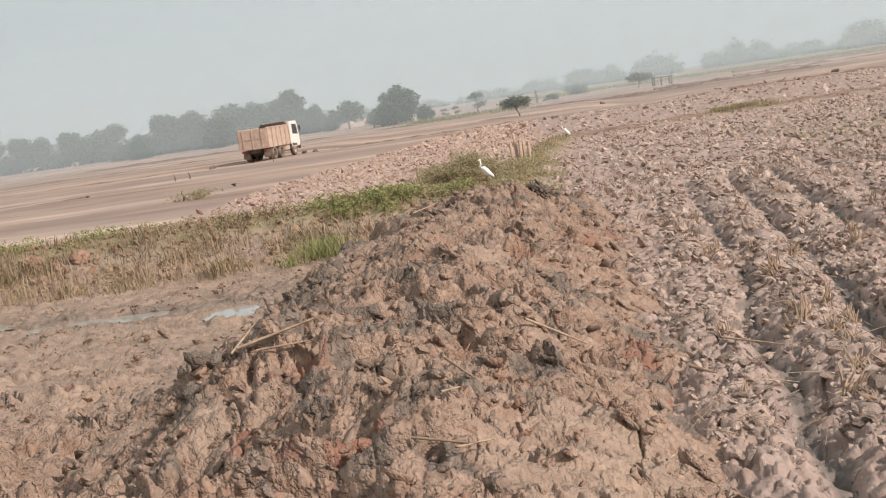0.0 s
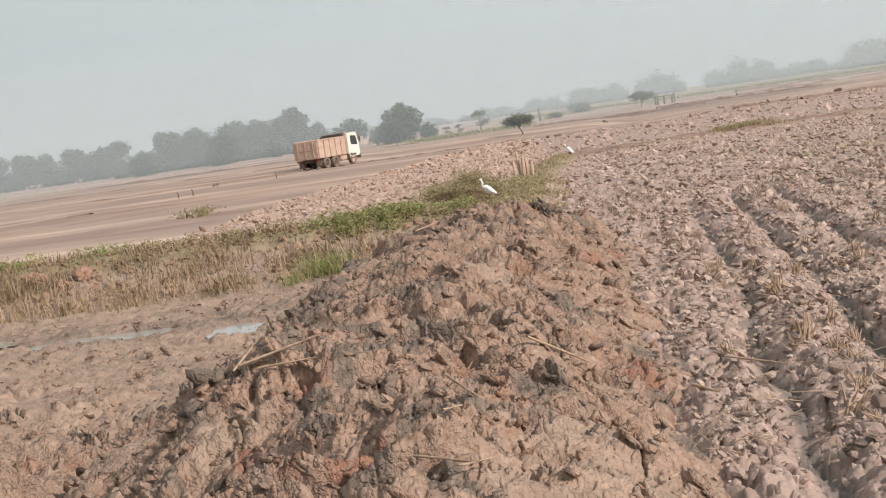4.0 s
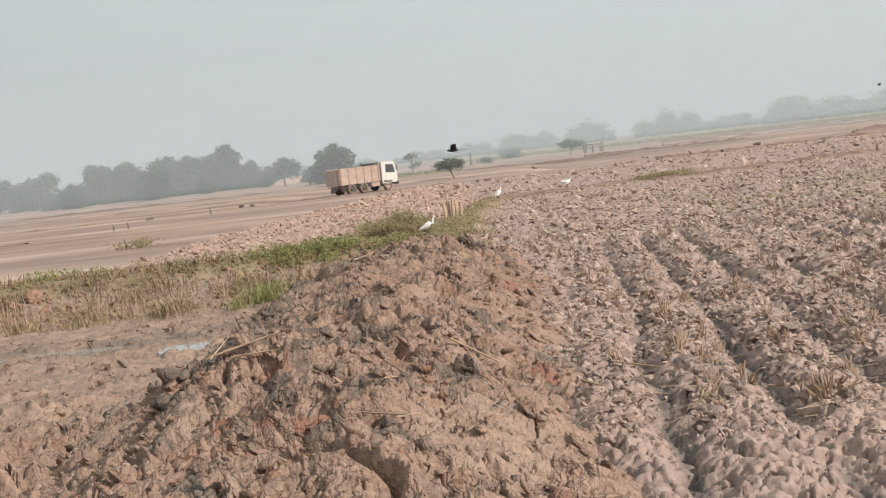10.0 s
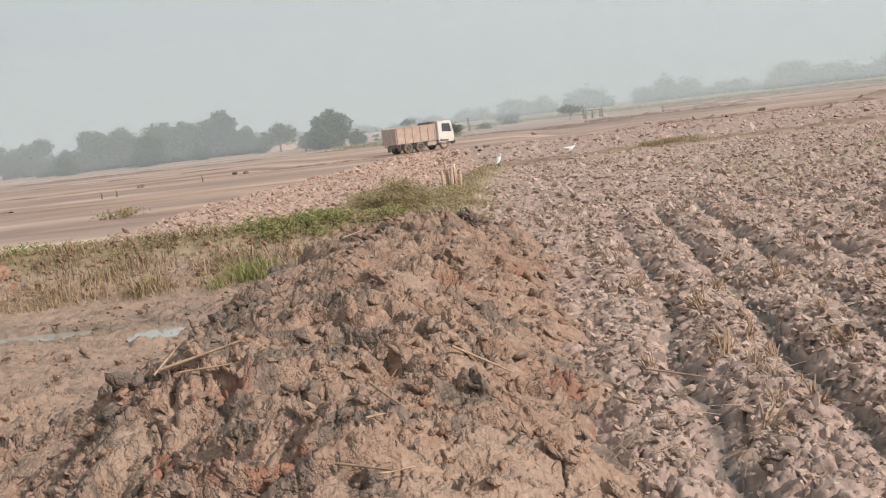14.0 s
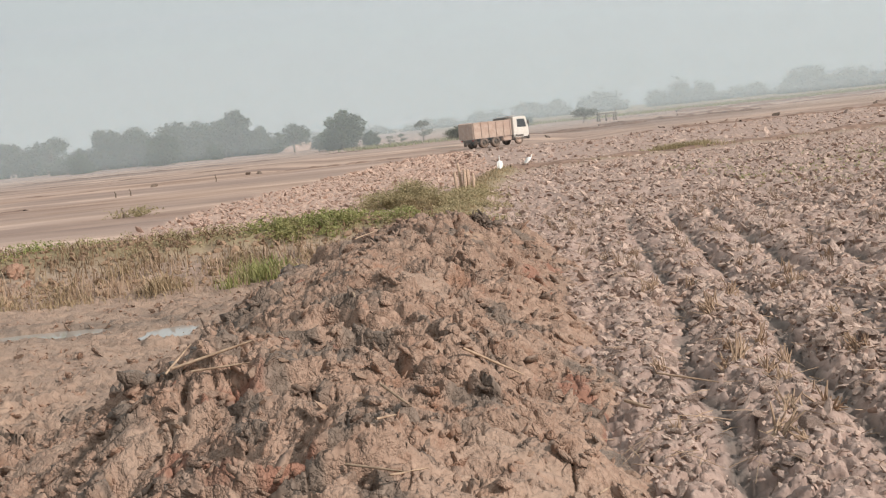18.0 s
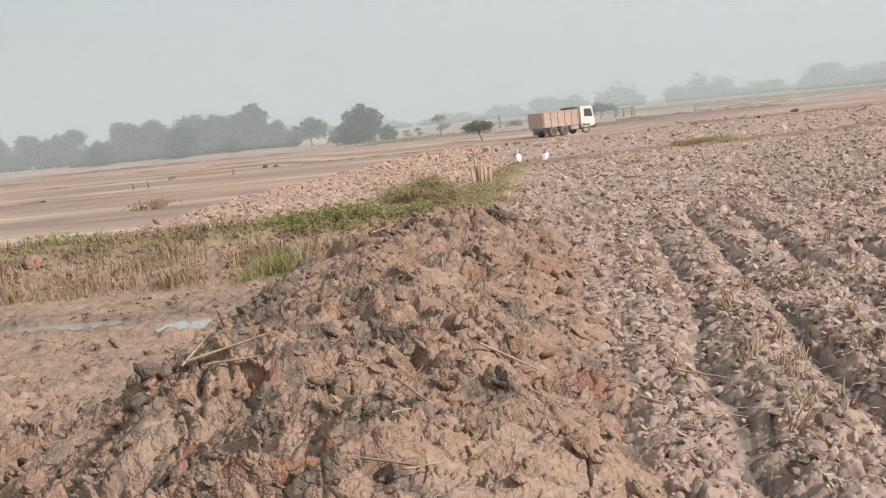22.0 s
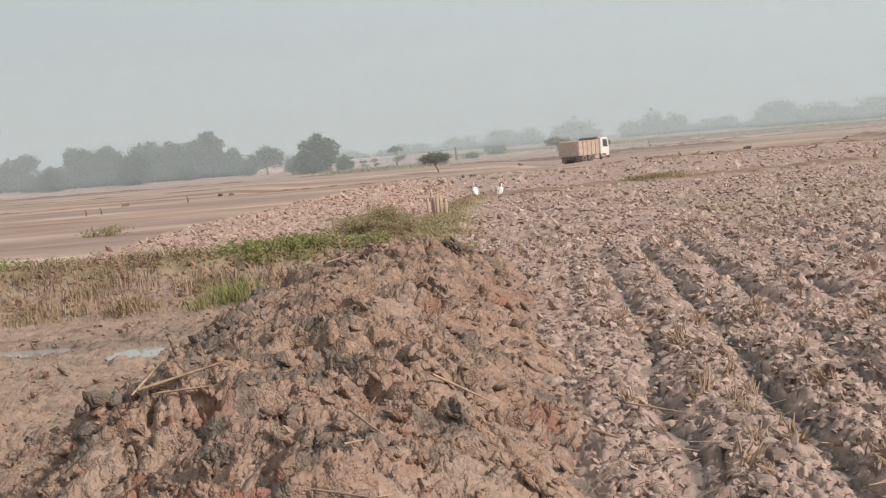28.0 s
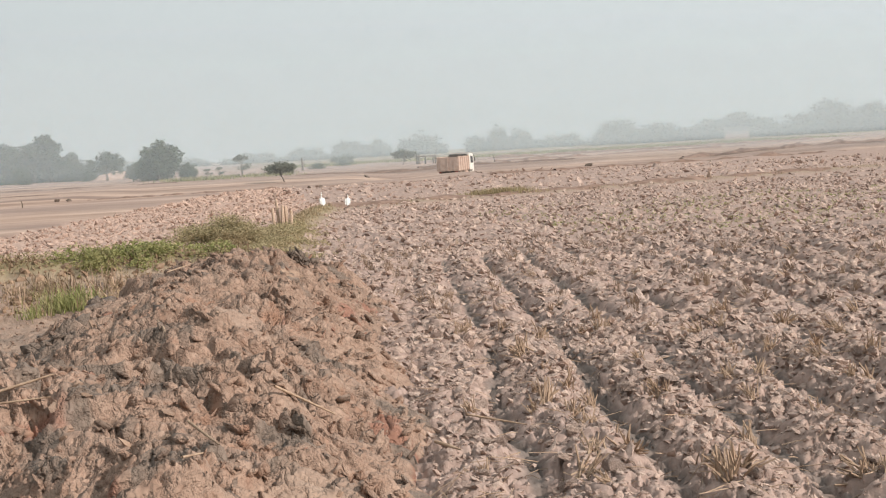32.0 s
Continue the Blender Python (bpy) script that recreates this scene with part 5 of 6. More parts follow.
def build_truck():
    t = tagged(new("tipper_truck"), "dusty red-brown tipper truck with a white cab on the haul road", "truck")
    ch = boxpart("chassis", t, CHASSIS, -0.45, 0.45, -3.35, 3.3, 0.68, 0.95)
    for y in (-2.2, -0.7, 2.3):
        boxpart("axle", ch, CHASSIS, -0.95, 0.95, y - 0.09, y + 0.09, 0.44, 0.62, bevel=0.03)
    # tipping body: floor, two sides with ribs, headboard, tailgate
    boxpart("body_floor", t, BOXPAINT, -1.18, 1.18, -3.5, 1.28, 0.98, 1.10)
    for s in (-1, 1):
        x0, x1 = sorted((s * 1.17, s * 1.24))
        sd = boxpart("side_panel", t, BOXPAINT, x0, x1, -3.55, 1.3, 1.0, 2.56)
        for y in (-3.46, -2.5, -1.55, -0.6, 0.35, 1.2):
            a, b = sorted((s * 1.24, s * 1.315))
            boxpart("rib", sd, BOXPAINT, a, b, y - 0.06, y + 0.06, 1.02, 2.52, bevel=0.012)
        a, b = sorted((s * 1.15, s * 1.30))
        boxpart("top_rail", sd, BOXPAINT, a, b, -3.56, 1.3, 2.52, 2.64, bevel=0.02)
        boxpart("mudguard", t, CHASSIS, *sorted((s * 0.72, s * 1.22)), 1.45, 1.72, 0.62, 1.02, bevel=0.04)
        boxpart("mud_flap", t, TYRE, *sorted((s * 0.62, s * 1.15)), -3.16, -3.12, 0.28, 0.95, bevel=0.008)
        lamp = boxpart("tail_light", t, LENS_RED, *sorted((s * 0.85, s * 1.1)), -3.5, -3.42, 0.80, 0.92, bevel=0.012)
    tg = boxpart("tailgate", t, BOXPAINT, -1.22, 1.22, -3.63, -3.555, 1.0, 2.58)
    for x in (-0.8, 0.0, 0.8):
        boxpart("rib", tg, BOXPAINT, x - 0.05, x + 0.05, -3.68, -3.63, 1.05, 2.54, bevel=0.01)
    boxpart("rib", tg, BOXPAINT, -1.2, 1.2, -3.675, -3.63, 1.78, 1.88, bevel=0.01)
    boxpart("headboard", t, BOXPAINT, -1.2, 1.2, 1.3, 1.37, 1.0, 2.80)
    boxpart("cab_guard", t, BOXPAINT, -1.1, 1.1, 1.37, 2.0, 2.92, 2.97, bevel=0.01)
    boxpart("tarpaulin_roll", t, TARP, -1.15, 1.15, 0.75, 1.29, 2.52, 2.86, bevel=0.11, label="rolled dark tarpaulin on the headboard")
    # earth left in the body
    gx, gy = np.meshgrid(np.linspace(-1.16, 1.16, 14), np.linspace(-3.54, 1.29, 26))
    gz = 2.12 + 0.32 * np.cos(gx * 1.2) * np.cos((gy + 1.1) * 0.55) + 0.16 * fbm(gx * 1.8, gy * 1.8, 3, 77)
    i = np.arange(gx.size).reshape(gx.shape)
    q = np.stack([i[:-1, :-1], i[:-1, 1:], i[1:, 1:], i[1:, :-1]], -1).reshape(-1, 4)
    o = new("earth_load", mesh_np("earth_load", np.c_[gx.ravel(), gy.ravel(), gz.ravel()], q, CLOD_CLAY))
    o.parent = t
    tagged(o, "brown earth heaped in the truck's body")
    # cab: a raked shell with openings marked by glass set proud
    bm = bmesh.new()
    side = [(1.62, 0.72), (3.42, 0.72), (3.60, 0.95), (3.60, 1.72), (3.36, 2.72), (3.18, 2.86), (1.74, 2.86), (1.62, 2.74)]
    rows = []
    for x, ins in ((-1.22, 0.06), (-1.18, 0.0), (1.18, 0.0), (1.22, 0.06)):
        rows.append([bm.verts.new((x, 2.6 + (y - 2.6) * (1 - ins * 0.6), 1.8 + (z - 1.8) * (1 - ins * 0.5))) for y, z in side])
    for a, b in zip(rows, rows[1:]):
        for j in range(8):
            bm.faces.new((a[j], a[(j + 1) % 8], b[(j + 1) % 8], b[j]))
    bm.faces.new(rows[0][::-1])
    bm.faces.new(rows[-1])
    bmesh.ops.recalc_face_normals(bm, faces=bm.faces)
    cab = part("cab", bm, CABPAINT, t, "dusty white cab")
    for s in (-1, 1):
        bm = bmesh.new()
        pts = [(2.12, 1.78), (3.30, 1.72), (3.12, 2.56), (2.12, 2.60)]
        va = [bm.verts.new((s * 1.222, y, z)) for y, z in pts]
        vb = [bm.verts.new((s * 1.24, y + (0.02 if y < 2.5 else -0.02), z + (0.02 if z < 2 else -0.02))) for y, z in pts]
        for j in range(4):
            bm.faces.new((va[j], va[(j + 1) % 4], vb[(j + 1) % 4], vb[j]))
        bm.faces.new(vb)
        bmesh.ops.recalc_face_normals(bm, faces=bm.faces)
        part("side_window", bm, GLASS, cab, "dark cab window")
        dr = boxpart("door", cab, CABPAINT, *sorted((s * 1.218, s * 1.236)), 2.05, 3.34, 0.98, 1.70, bevel=0.006)
        boxpart("door_step", cab, CHASSIS, *sorted((s * 0.95, s * 1.2)), 1.75, 3.25, 0.50, 0.62, bevel=0.02)
        boxpart("mirror", cab, CHASSIS, *sorted((s * 1.30, s * 1.46)), 3.46, 3.52, 1.95, 2.42, bevel=0.02)
        boxpart("mirror_arm", cab, CHASSIS, *sorted((s * 1.18, s * 1.36)), 3.40, 3.47, 2.30, 2.34, bevel=0.01)
        boxpart("headlight", cab, LENS, *sorted((s * 0.75, s * 1.08)), 3.56, 3.63, 0.98, 1.16, bevel=0.02)
        boxpart("wheel_arch", cab, CHASSIS, *sorted((s * 0.8, s * 1.235)), 1.68, 2.95, 0.70, 1.14, bevel=0.1)
    bm = bmesh.new()
    va = [bm.verts.new(p) for p in ((-1.08, 3.615, 1.78), (1.08, 3.615, 1.78), (1.04, 3.40, 2.64), (-1.04, 3.40, 2.64))]
    vb = [bm.verts.new((p.co.x, p.co.y - 0.06, p.co.z)) for p in va]
    bm.faces.new(va)
    for j in range(4):
        bm.faces.new((va[j], vb[j], vb[(j + 1) % 4], va[(j + 1) % 4]))
    bmesh.ops.recalc_face_normals(bm, faces=bm.faces)
    part("windshield", bm, GLASS, cab)
    boxpart("bumper", cab, CHASSIS, -1.2, 1.2, 3.5, 3.72, 0.48, 0.84, bevel=0.04)
    boxpart("grille", cab, CHASSIS, -0.7, 0.7, 3.59, 3.625, 1.0, 1.55, bevel=0.01)
    tank = boxpart("fuel_tank", t, BOXPAINT, 0.62, 1.12, 0.25, 1.4, 0.52, 0.98, bevel=0.06, label="dusty box-shaped fuel tank")
    boxpart("tool_box", t, CHASSIS, -1.12, -0.62, 0.25, 1.4, 0.52, 0.98, bevel=0.05)
    for s in (-1, 1):
        for y, w in ((2.3, 0.32), (-0.7, 0.52), (-2.2, 0.52)):
            v, f = wheel_mesh(w)
            wh = new("wheel", mesh_np("wheel", v, f, TYRE))
            wh.parent = t
            x = s * (1.22 - w / 2)
            wh.matrix_basis = pose(x, y, 0.53)
            rv, rf = rim_mesh(w, s)
            rim = new("rim", mesh_np("rim", rv, rf, BOXPAINT if y > 0 else CHASSIS))
            rim.parent = wh
            WHEELS.append((wh, x, y))
    return t


TRUCK = build_truck()
TRUCK.matrix_basis = pose(-17.9, 100.4, 0, 0, 0, -12)

# ---- birds ----
k = Mat("white_plumage", 0.8, 0, 0.2)
WHITE = k.set(k.ramp(k.noise(14, 4), 0.3, 0.7, (0.74, 0.72, 0.68), (0.86, 0.85, 0.83)), bump=k.noise(60, 3), strength=0.15)
k = Mat("black_plumage", 0.5, 0, 0.4)
BLACK = k.set(k.ramp(k.noise(14, 4), 0.3, 0.7, (0.012, 0.012, 0.014), (0.03, 0.028, 0.03)))
k = Mat("yellow_bill", 0.45, 0, 0.4)
BILL = k.set((0.62, 0.36, 0.05))
k = Mat("dark_leg", 0.6, 0, 0.3)
LEG = k.set((0.05, 0.045, 0.035))


def wing_mesh(span, chord, thick=0.006):
    """A feathered wing: along +x, swept, with fingered tip and thickness."""
    n = 9
    v, f = [], []
    for z in (thick, -thick):
        for i in range(n):
            u = i / (n - 1)
            c = chord * (1.0 - 0.35 * u ** 1.5) * (1 if i < n - 1 else 0.35)
            lead = 0.12 * chord + 0.25 * span * (u - u * u) - 0.12 * span * u * u
            v += [(u * span, lead, z * (1 - u) + 0.10 * span * u * (1 - u)), (u * span * (1.0 if i % 2 else 0.97), lead - c, z * 0.3 + 0.10 * span * u * (1 - u))]
    m = 2 * n
    for i in range(n - 1):
        a = 2 * i
        f += [(a, a + 2, a + 3, a + 1), (m + a, m + a + 1, m + a + 3, m + a + 2), (a, m + a, m + a + 2, a + 2), (a + 1, a + 3, m + a + 3, m + a + 1)]
    return np.array(v), np.array(f)


def egg(bm_pts, sides=12):
    """A closed round body along y from (y, z, half width, half height)."""
    v, f = [], []
    for y, z, a, b in bm_pts:
        for k2 in range(sides):
            t = 2 * math.pi * k2 / sides
            v.append((a * math.cos(t), y, z + b * math.sin(t)))
    for i in range(len(bm_pts) - 1):
        for k2 in range(sides):
            n = (k2 + 1) % sides
            f.append((i * sides + k2, i * sides + n, (i + 1) * sides + n, (i + 1) * sides + k2))
    return np.array(v), np.array(f)


def limb(name, pts, rads, mat, parent, label=""):
    v, f = tube(pts, rads, 7)
    o = new(name, mesh_np(name, v, f, mat))
    o.parent = parent
    return tagged(o, label)


def egret(label, stoop=0.0, scale=1.0, spread=False):
    """A white egret looking along +y, its feet at z = 0."""
    t = tagged(new("egret"), label, "bird", "white egrets")
    s = scale
    v, f = egg([(-0.19 * s, 0.13 * s, 0.004, 0.004), (-0.14 * s, 0.175 * s, 0.04 * s, 0.035 * s), (-0.06 * s, 0.25 * s, 0.075 * s, 0.10 * s), (0.02 * s, 0.32 * s, 0.08 * s, 0.115 * s), (0.09 * s, 0.37 * s, 0.045 * s, 0.065 * s), (0.12 * s, 0.385 * s, 0.005, 0.01)])
    v[:, 0] *= 1.4
    o = new("body", mesh_np("body", v, f, WHITE))
    o.parent = t
    hy, hz = (0.13 + 0.14 * stoop) * s, (0.60 - 0.22 * stoop) * s
    limb("neck", [(0, 0.07 * s, 0.38 * s), (0, 0.15 * s, 0.43 * s), (0, (0.11 + 0.1 * stoop) * s, (0.51 - 0.1 * stoop) * s), (0, hy, hz)], [0.045 * s, 0.032 * s, 0.024 * s, 0.02 * s], WHITE, t)
    v, f = egg([(-0.04 * s, 0, 0.004, 0.004), (-0.015 * s, 0.003, 0.024 * s, 0.024 * s), (0.02 * s, 0, 0.022 * s, 0.02 * s), (0.05 * s, -0.004, 0.006, 0.006)], 8)
    o = new("head", mesh_np("head", v + np.array([0, hy, hz]), f, WHITE))
    o.parent = t
    limb("bill", [(0, hy + 0.04 * s, hz), (0, hy + 0.075 * s, hz - 0.005 * s), (0, hy + 0.11 * s, hz - 0.012 * s)], [0.011 * s, 0.008 * s, 0.002 * s], BILL, t, "yellow bill")
    for q in (-1, 1):
        x = q * 0.03 * s
        limb("leg", [(x, 0.0, 0.26 * s), (x, -0.02 * s, 0.14 * s), (x, 0.01 * s, 0.012 * s), (x, 0.06 * s, 0.004)], [0.014 * s, 0.008 * s, 0.007 * s, 0.004 * s], LEG, t, "thin dark leg")
    wings = []
    for q in (-1, 1):
        if spread:
            v, f = wing_mesh(0.42 * s, 0.17 * s)
            v[:, 0] *= q
        else:
            v, f = egg([(-0.20 * s, -0.19 * s, 0.003, 0.004), (-0.13 * s, -0.13 * s, 0.012 * s, 0.045 * s), (-0.05 * s, -0.05 * s, 0.02 * s, 0.08 * s), (0.02 * s, 0.01 * s, 0.018 * s, 0.07 * s), (0.07 * s, 0.04 * s, 0.003, 0.01)], 8)
        w = new("wing", mesh_np("wing", v, f if q > 0 or not spread else f[:, ::-1], WHITE))
        w.parent = t
        w.matrix_basis = pose(q * 0.10 * s, 0.02 * s, 0.34 * s)
        wings.append((w, q, s))
    return t, wings


def black_bird(scale=1.0):
    """A black bird in flight along +y, with a forked tail."""
    t = tagged(new("black_bird"), "glossy black bird flying low over the field", "bird", "black birds in flight")
    s = scale
    v, f = egg([(-0.10 * s, 0, 0.004, 0.004), (-0.05 * s, 0, 0.024 * s, 0.02 * s), (0.01 * s, 0, 0.032 * s, 0.03 * s), (0.06 * s, 0.006, 0.024 * s, 0.024 * s), (0.085 * s, 0.012, 0.022 * s, 0.022 * s), (0.11 * s, 0.012, 0.008 * s, 0.008 * s)], 10)
    o = new("body", mesh_np("body", v, f, BLACK))
    o.parent = t
    limb("bill", [(0, 0.105 * s, 0.012), (0, 0.13 * s, 0.009)], [0.007 * s, 0.002 * s], BLACK, t)
    for q in (-1, 1):
        tv = np.array([(0, -0.07, 0.004), (q * 0.02, -0.07, 0.004), (q * 0.055, -0.21, 0), (q * 0.012, -0.17, 0), (0, -0.07, -0.004), (q * 0.02, -0.07, -0.004), (q * 0.055, -0.21, -0.004), (q * 0.012, -0.17, -0.004)]) * s
        tf = np.array([(0, 1, 2, 3), (7, 6, 5, 4), (0, 3, 7, 4), (1, 5, 6, 2), (3, 2, 6, 7), (0, 4, 5, 1)])
        o = new("tail_feather", mesh_np("tail_feather", tv, tf, BLACK, False))
        o.parent = t
    wings = []
    for q in (-1, 1):
        v, f = wing_mesh(0.21 * s, 0.105 * s, 0.004)
        v[:, 0] *= q
        w = new("wing", mesh_np("wing", v, f if q > 0 else f[:, ::-1], BLACK))
        w.parent = t
        w.matrix_basis = pose(q * 0.02 * s, 0.03 * s, 0.012 * s)
        wings.append((w, q, s))
    return t, wings


EGRET_A = egret("white egret stalking along the bund, neck raised", 0.0, 1.12)
EGRET_B = egret("white egret foraging where the bunds meet", 0.3, 1.05)
EGRET_C = egret("white egret gliding in to land on the cross bund", 0.3, 1.05, True)
BIRDS = [black_bird(1.15) for _ in range(7)]

# ---- far things and the haze ----
PLAINGRASS = foliage("plain_grass", (0.20, 0.21, 0.10), (0.36, 0.34, 0.17), (0.27, 0.25, 0.13))

BUND = simple("shaded_bund_soil", (0.17, 0.113, 0.088), (0.3, 0.208, 0.165), 1.5, 0.95, 0, 0.15, 0.5)


def far_things():
    # a leafless stump by the road
    v, f = tube([(0, 0, -0.2), (0.02, 0, 0.7), (-0.03, 0.02, 1.25), (-0.05, 0, 1.62)], [0.15, 0.13, 0.14, 0.10], 8)
    o = new("tree_stump", mesh_np("tree_stump", v, f, BARK))
    o.location = (9.8, 234.0, 0)
    o.scale = (1.5, 1.5, 1.5)
    tagged(o, "dark bare standing stump on the plain", "tree stump")
    # field shelter of poles with a thatch lean-to
    t = tagged(new("field_shelter"), "small open field shelter of dark poles and thatch", "hut")
    t.matrix_basis = pose(32.1, 223.7, 0, 0, 0, 8)
    for x, y, h in ((-1.6, -0.6, 1.7), (1.5, -0.6, 1.5), (-1.6, 0.8, 1.7), (1.5, 0.8, 1.5), (0.0, 0.8, 1.5)):
        v, f = tube([(x, y, -0.2), (x, y, h * 0.5), (x + 0.05, y, h)], [0.16, 0.14, 0.12], 6)
        o = new("pole", mesh_np("pole", v, f, BARK))
        o.parent = t
    bm = bmesh.new()
    box(bm, -1.8, 1.7, -0.9, 1.1, 1.30, 1.52, 0.04)
    part("thatch", bm, BARK, t)
    v, f = tube([(1.5, 0, 1.4), (1.9, 0, 2.1), (2.1, 0, 2.9)], [0.09, 0.06, 0.03], 6)
    o = new("pole", mesh_np("pole", v, f, BARK))
    o.parent = t
    # pale dug bank behind the trees and dark spoil lumps along the bund
    rng = np.random.default_rng(600)
    for i, (x, y, w, h) in enumerate([(-27.5, 268, 11, 1.9), (-19, 262, 5, 1.2), (-113, 372, 26, 1.8)]):
        gx, gy = np.meshgrid(np.linspace(-1, 1, 40), np.linspace(-1, 1, 16))
        gz = h * np.clip(1 - gx ** 4, 0, 1) * np.clip(1 - gy * gy, 0, 1) * (0.8 + 0.5 * fbm(gx * 3 + i, gy * 2, 3, 90)) - 0.1
        j = np.arange(gx.size).reshape(gx.shape)
        q = np.stack([j[:-1, :-1], j[:-1, 1:], j[1:, 1:], j[1:, :-1]], -1).reshape(-1, 4)
        o = new("spoil_bank", mesh_np("spoil_bank", np.c_[gx.ravel() * w / 2 + x, gy.ravel() * 2.5 + y, gz.ravel()], q, CLOD_LEFT))
        tagged(o, "low bank of pale dug earth before the trees", "spoil bank", "spoil banks")
    spots = [(-15.6, 103.0, 0.32), (-14.8, 103.8, 0.24), (4.7, 100.5, 0.26), (5.6, 101.0, 0.22), (2.5, 96.0, 0.2), (27.0, 178.0, 0.5), (27.8, 178.6, 0.35), (-22, 96.0, 0.3), (14.0, 150.0, 0.3), (33, 118, 0.45), (44, 121.5, 0.4)]
    for i, (x, y, s) in enumerate(spots):
        z = float(land(np.array([x]), np.array([y]))[0][0])
        o = scatter("spoil_clod", np.array([x]), np.array([y]), np.array([z]), np.array([s]), CLOD_DARK, 2, 620 + i, 0.35)
        tagged(o, "dark lump of turned earth on the open ground", "earth clod", "dark lumps on the plain")
    # twigs standing at the road's edge
    for x, y, h in ((-20.7, 79.3, 0.4), (-19.8, 79.6, 0.45), (-16.4, 92.0, 0.5), (-13.0, 50.6, 0.4), (-12.4, 50.9, 0.3)):
        v, f = tube([(0, 0, -0.1), (0.03, 0, h * 0.5), (-0.05, 0, h)], [0.05, 0.045, 0.02], 5)
        o = new("twig", mesh_np("twig", v, f, BARK))
        o.location = (x, y, 0)
        tagged(o, "short dead twig sticking out of the ground", "twig", "twigs by the road")
    # weeds at the strip's edge, and the pale grass beyond the road
    leafy("road_weeds", 150, 9, -13.6, -11.6, 50.2, 51.8, 0.25, 0.45, 0.045, 630, LEAF_DRY, "sparse yellow-green weeds at the road's edge")
    x, y = clumped(rng, 900, -12, 6, 176, 205, 70, 1.4)
    tagged(blades("plain_grass", x, y, land(x, y)[0], 0.15, 0.55, 0.10, 631, PLAINGRASS, 0.6), "tall pale green grass beyond the haul road", "grass", kind="stuff")
    x, y = clumped(rng, 9000, 10, 160, 300, 370, 260, 3.5)
    tagged(blades("plain_grass", x, y, land(x, y)[0], 0.2, 0.6, 0.16, 632, PLAINGRASS, 0.5), "pale yellow-green grass on the far plain", "grass", kind="stuff")
    # low bunds across the plain; their dark soil colour also paints in their shadow line
    for i, (x0, y0, x1, y1, hh) in enumerate([(3.6, 58.3, 34, 69.0, 0.15), (-4, 106, 30, 113, 0.24), (28, 112, 62, 122, 0.26), (18, 150, 60, 158, 0.3), (24, 176, 48, 179, 0.35), (40, 200, 90, 215, 0.35), (50, 250, 130, 270, 0.5), (6, 168, 30, 172, 0.25), (60, 165, 100, 180, 0.4), (-60, 75, -24, 71, 0.07), (-50, 104, -22, 100, 0.1), (-70, 140, -20, 132, 0.12), (-13, 102, -2, 107, 0.14), (-60, 180, -10, 170, 0.16)]):
        u, w3 = np.meshgrid(np.linspace(0, 1, 160), np.linspace(-1, 1, 7))
        px, py = x0 + (x1 - x0) * u, y0 + (y1 - y0) * u
        wide = 0.9 + 0.5 * grid_noise(u * 20, u * 0 + i, 95)
        py = py + w3 * wide + 1.2 * fbm(u * 4, u * 0 + i * 3.3, 3, 96)
        zz = land(px.ravel(), py.ravel())[0].reshape(px.shape) - 0.06 + hh * (1 - w3 ** 2) * np.clip(0.8 + 1.6 * fbm(u * 9, w3 * 0.4 + i, 3, 97), 0.0, 2)
        j = np.arange(u.size).reshape(u.shape)
        q = np.stack([j[:-1, :-1], j[:-1, 1:], j[1:, 1:], j[1:, :-1]], -1).reshape(-1, 4)
        o = new("earth_bund", mesh_np("earth_bund", np.c_[px.ravel(), py.ravel(), zz.ravel()], q, BUND))
        tagged(o, "low crumbled bund of reddish soil between fields, its shade in the dark colour", "bund", kind="structure")
    # a farm building in the haze
    bx, by = 600 * math.sin(radians(22.4)), 600 * math.cos(radians(22.4))
    h = tagged(new("farm_building"), "low reddish farm building hazy among the trees", "building")
    h.matrix_basis = pose(bx, by, 0, 0, 0, -20)
    boxpart("wall", h, BOXPAINT, -5.5, 5.5, -3, 3, -0.2, 3.6, bevel=0.05)
    bm = bmesh.new()
    v = [bm.verts.new(p) for p in ((-6, -3.6, 3.5), (6, -3.6, 3.5), (6, 3.6, 3.5), (-6, 3.6, 3.5), (-6, 0, 5.4), (6, 0, 5.4))]
    for q in ((0, 1, 5, 4), (2, 3, 4, 5), (0, 4, 3), (1, 2, 5), (0, 3, 2, 1)):
        bm.faces.new([v[i] for i in q])
    part("roof", bm, CHASSIS, h)


far_things()


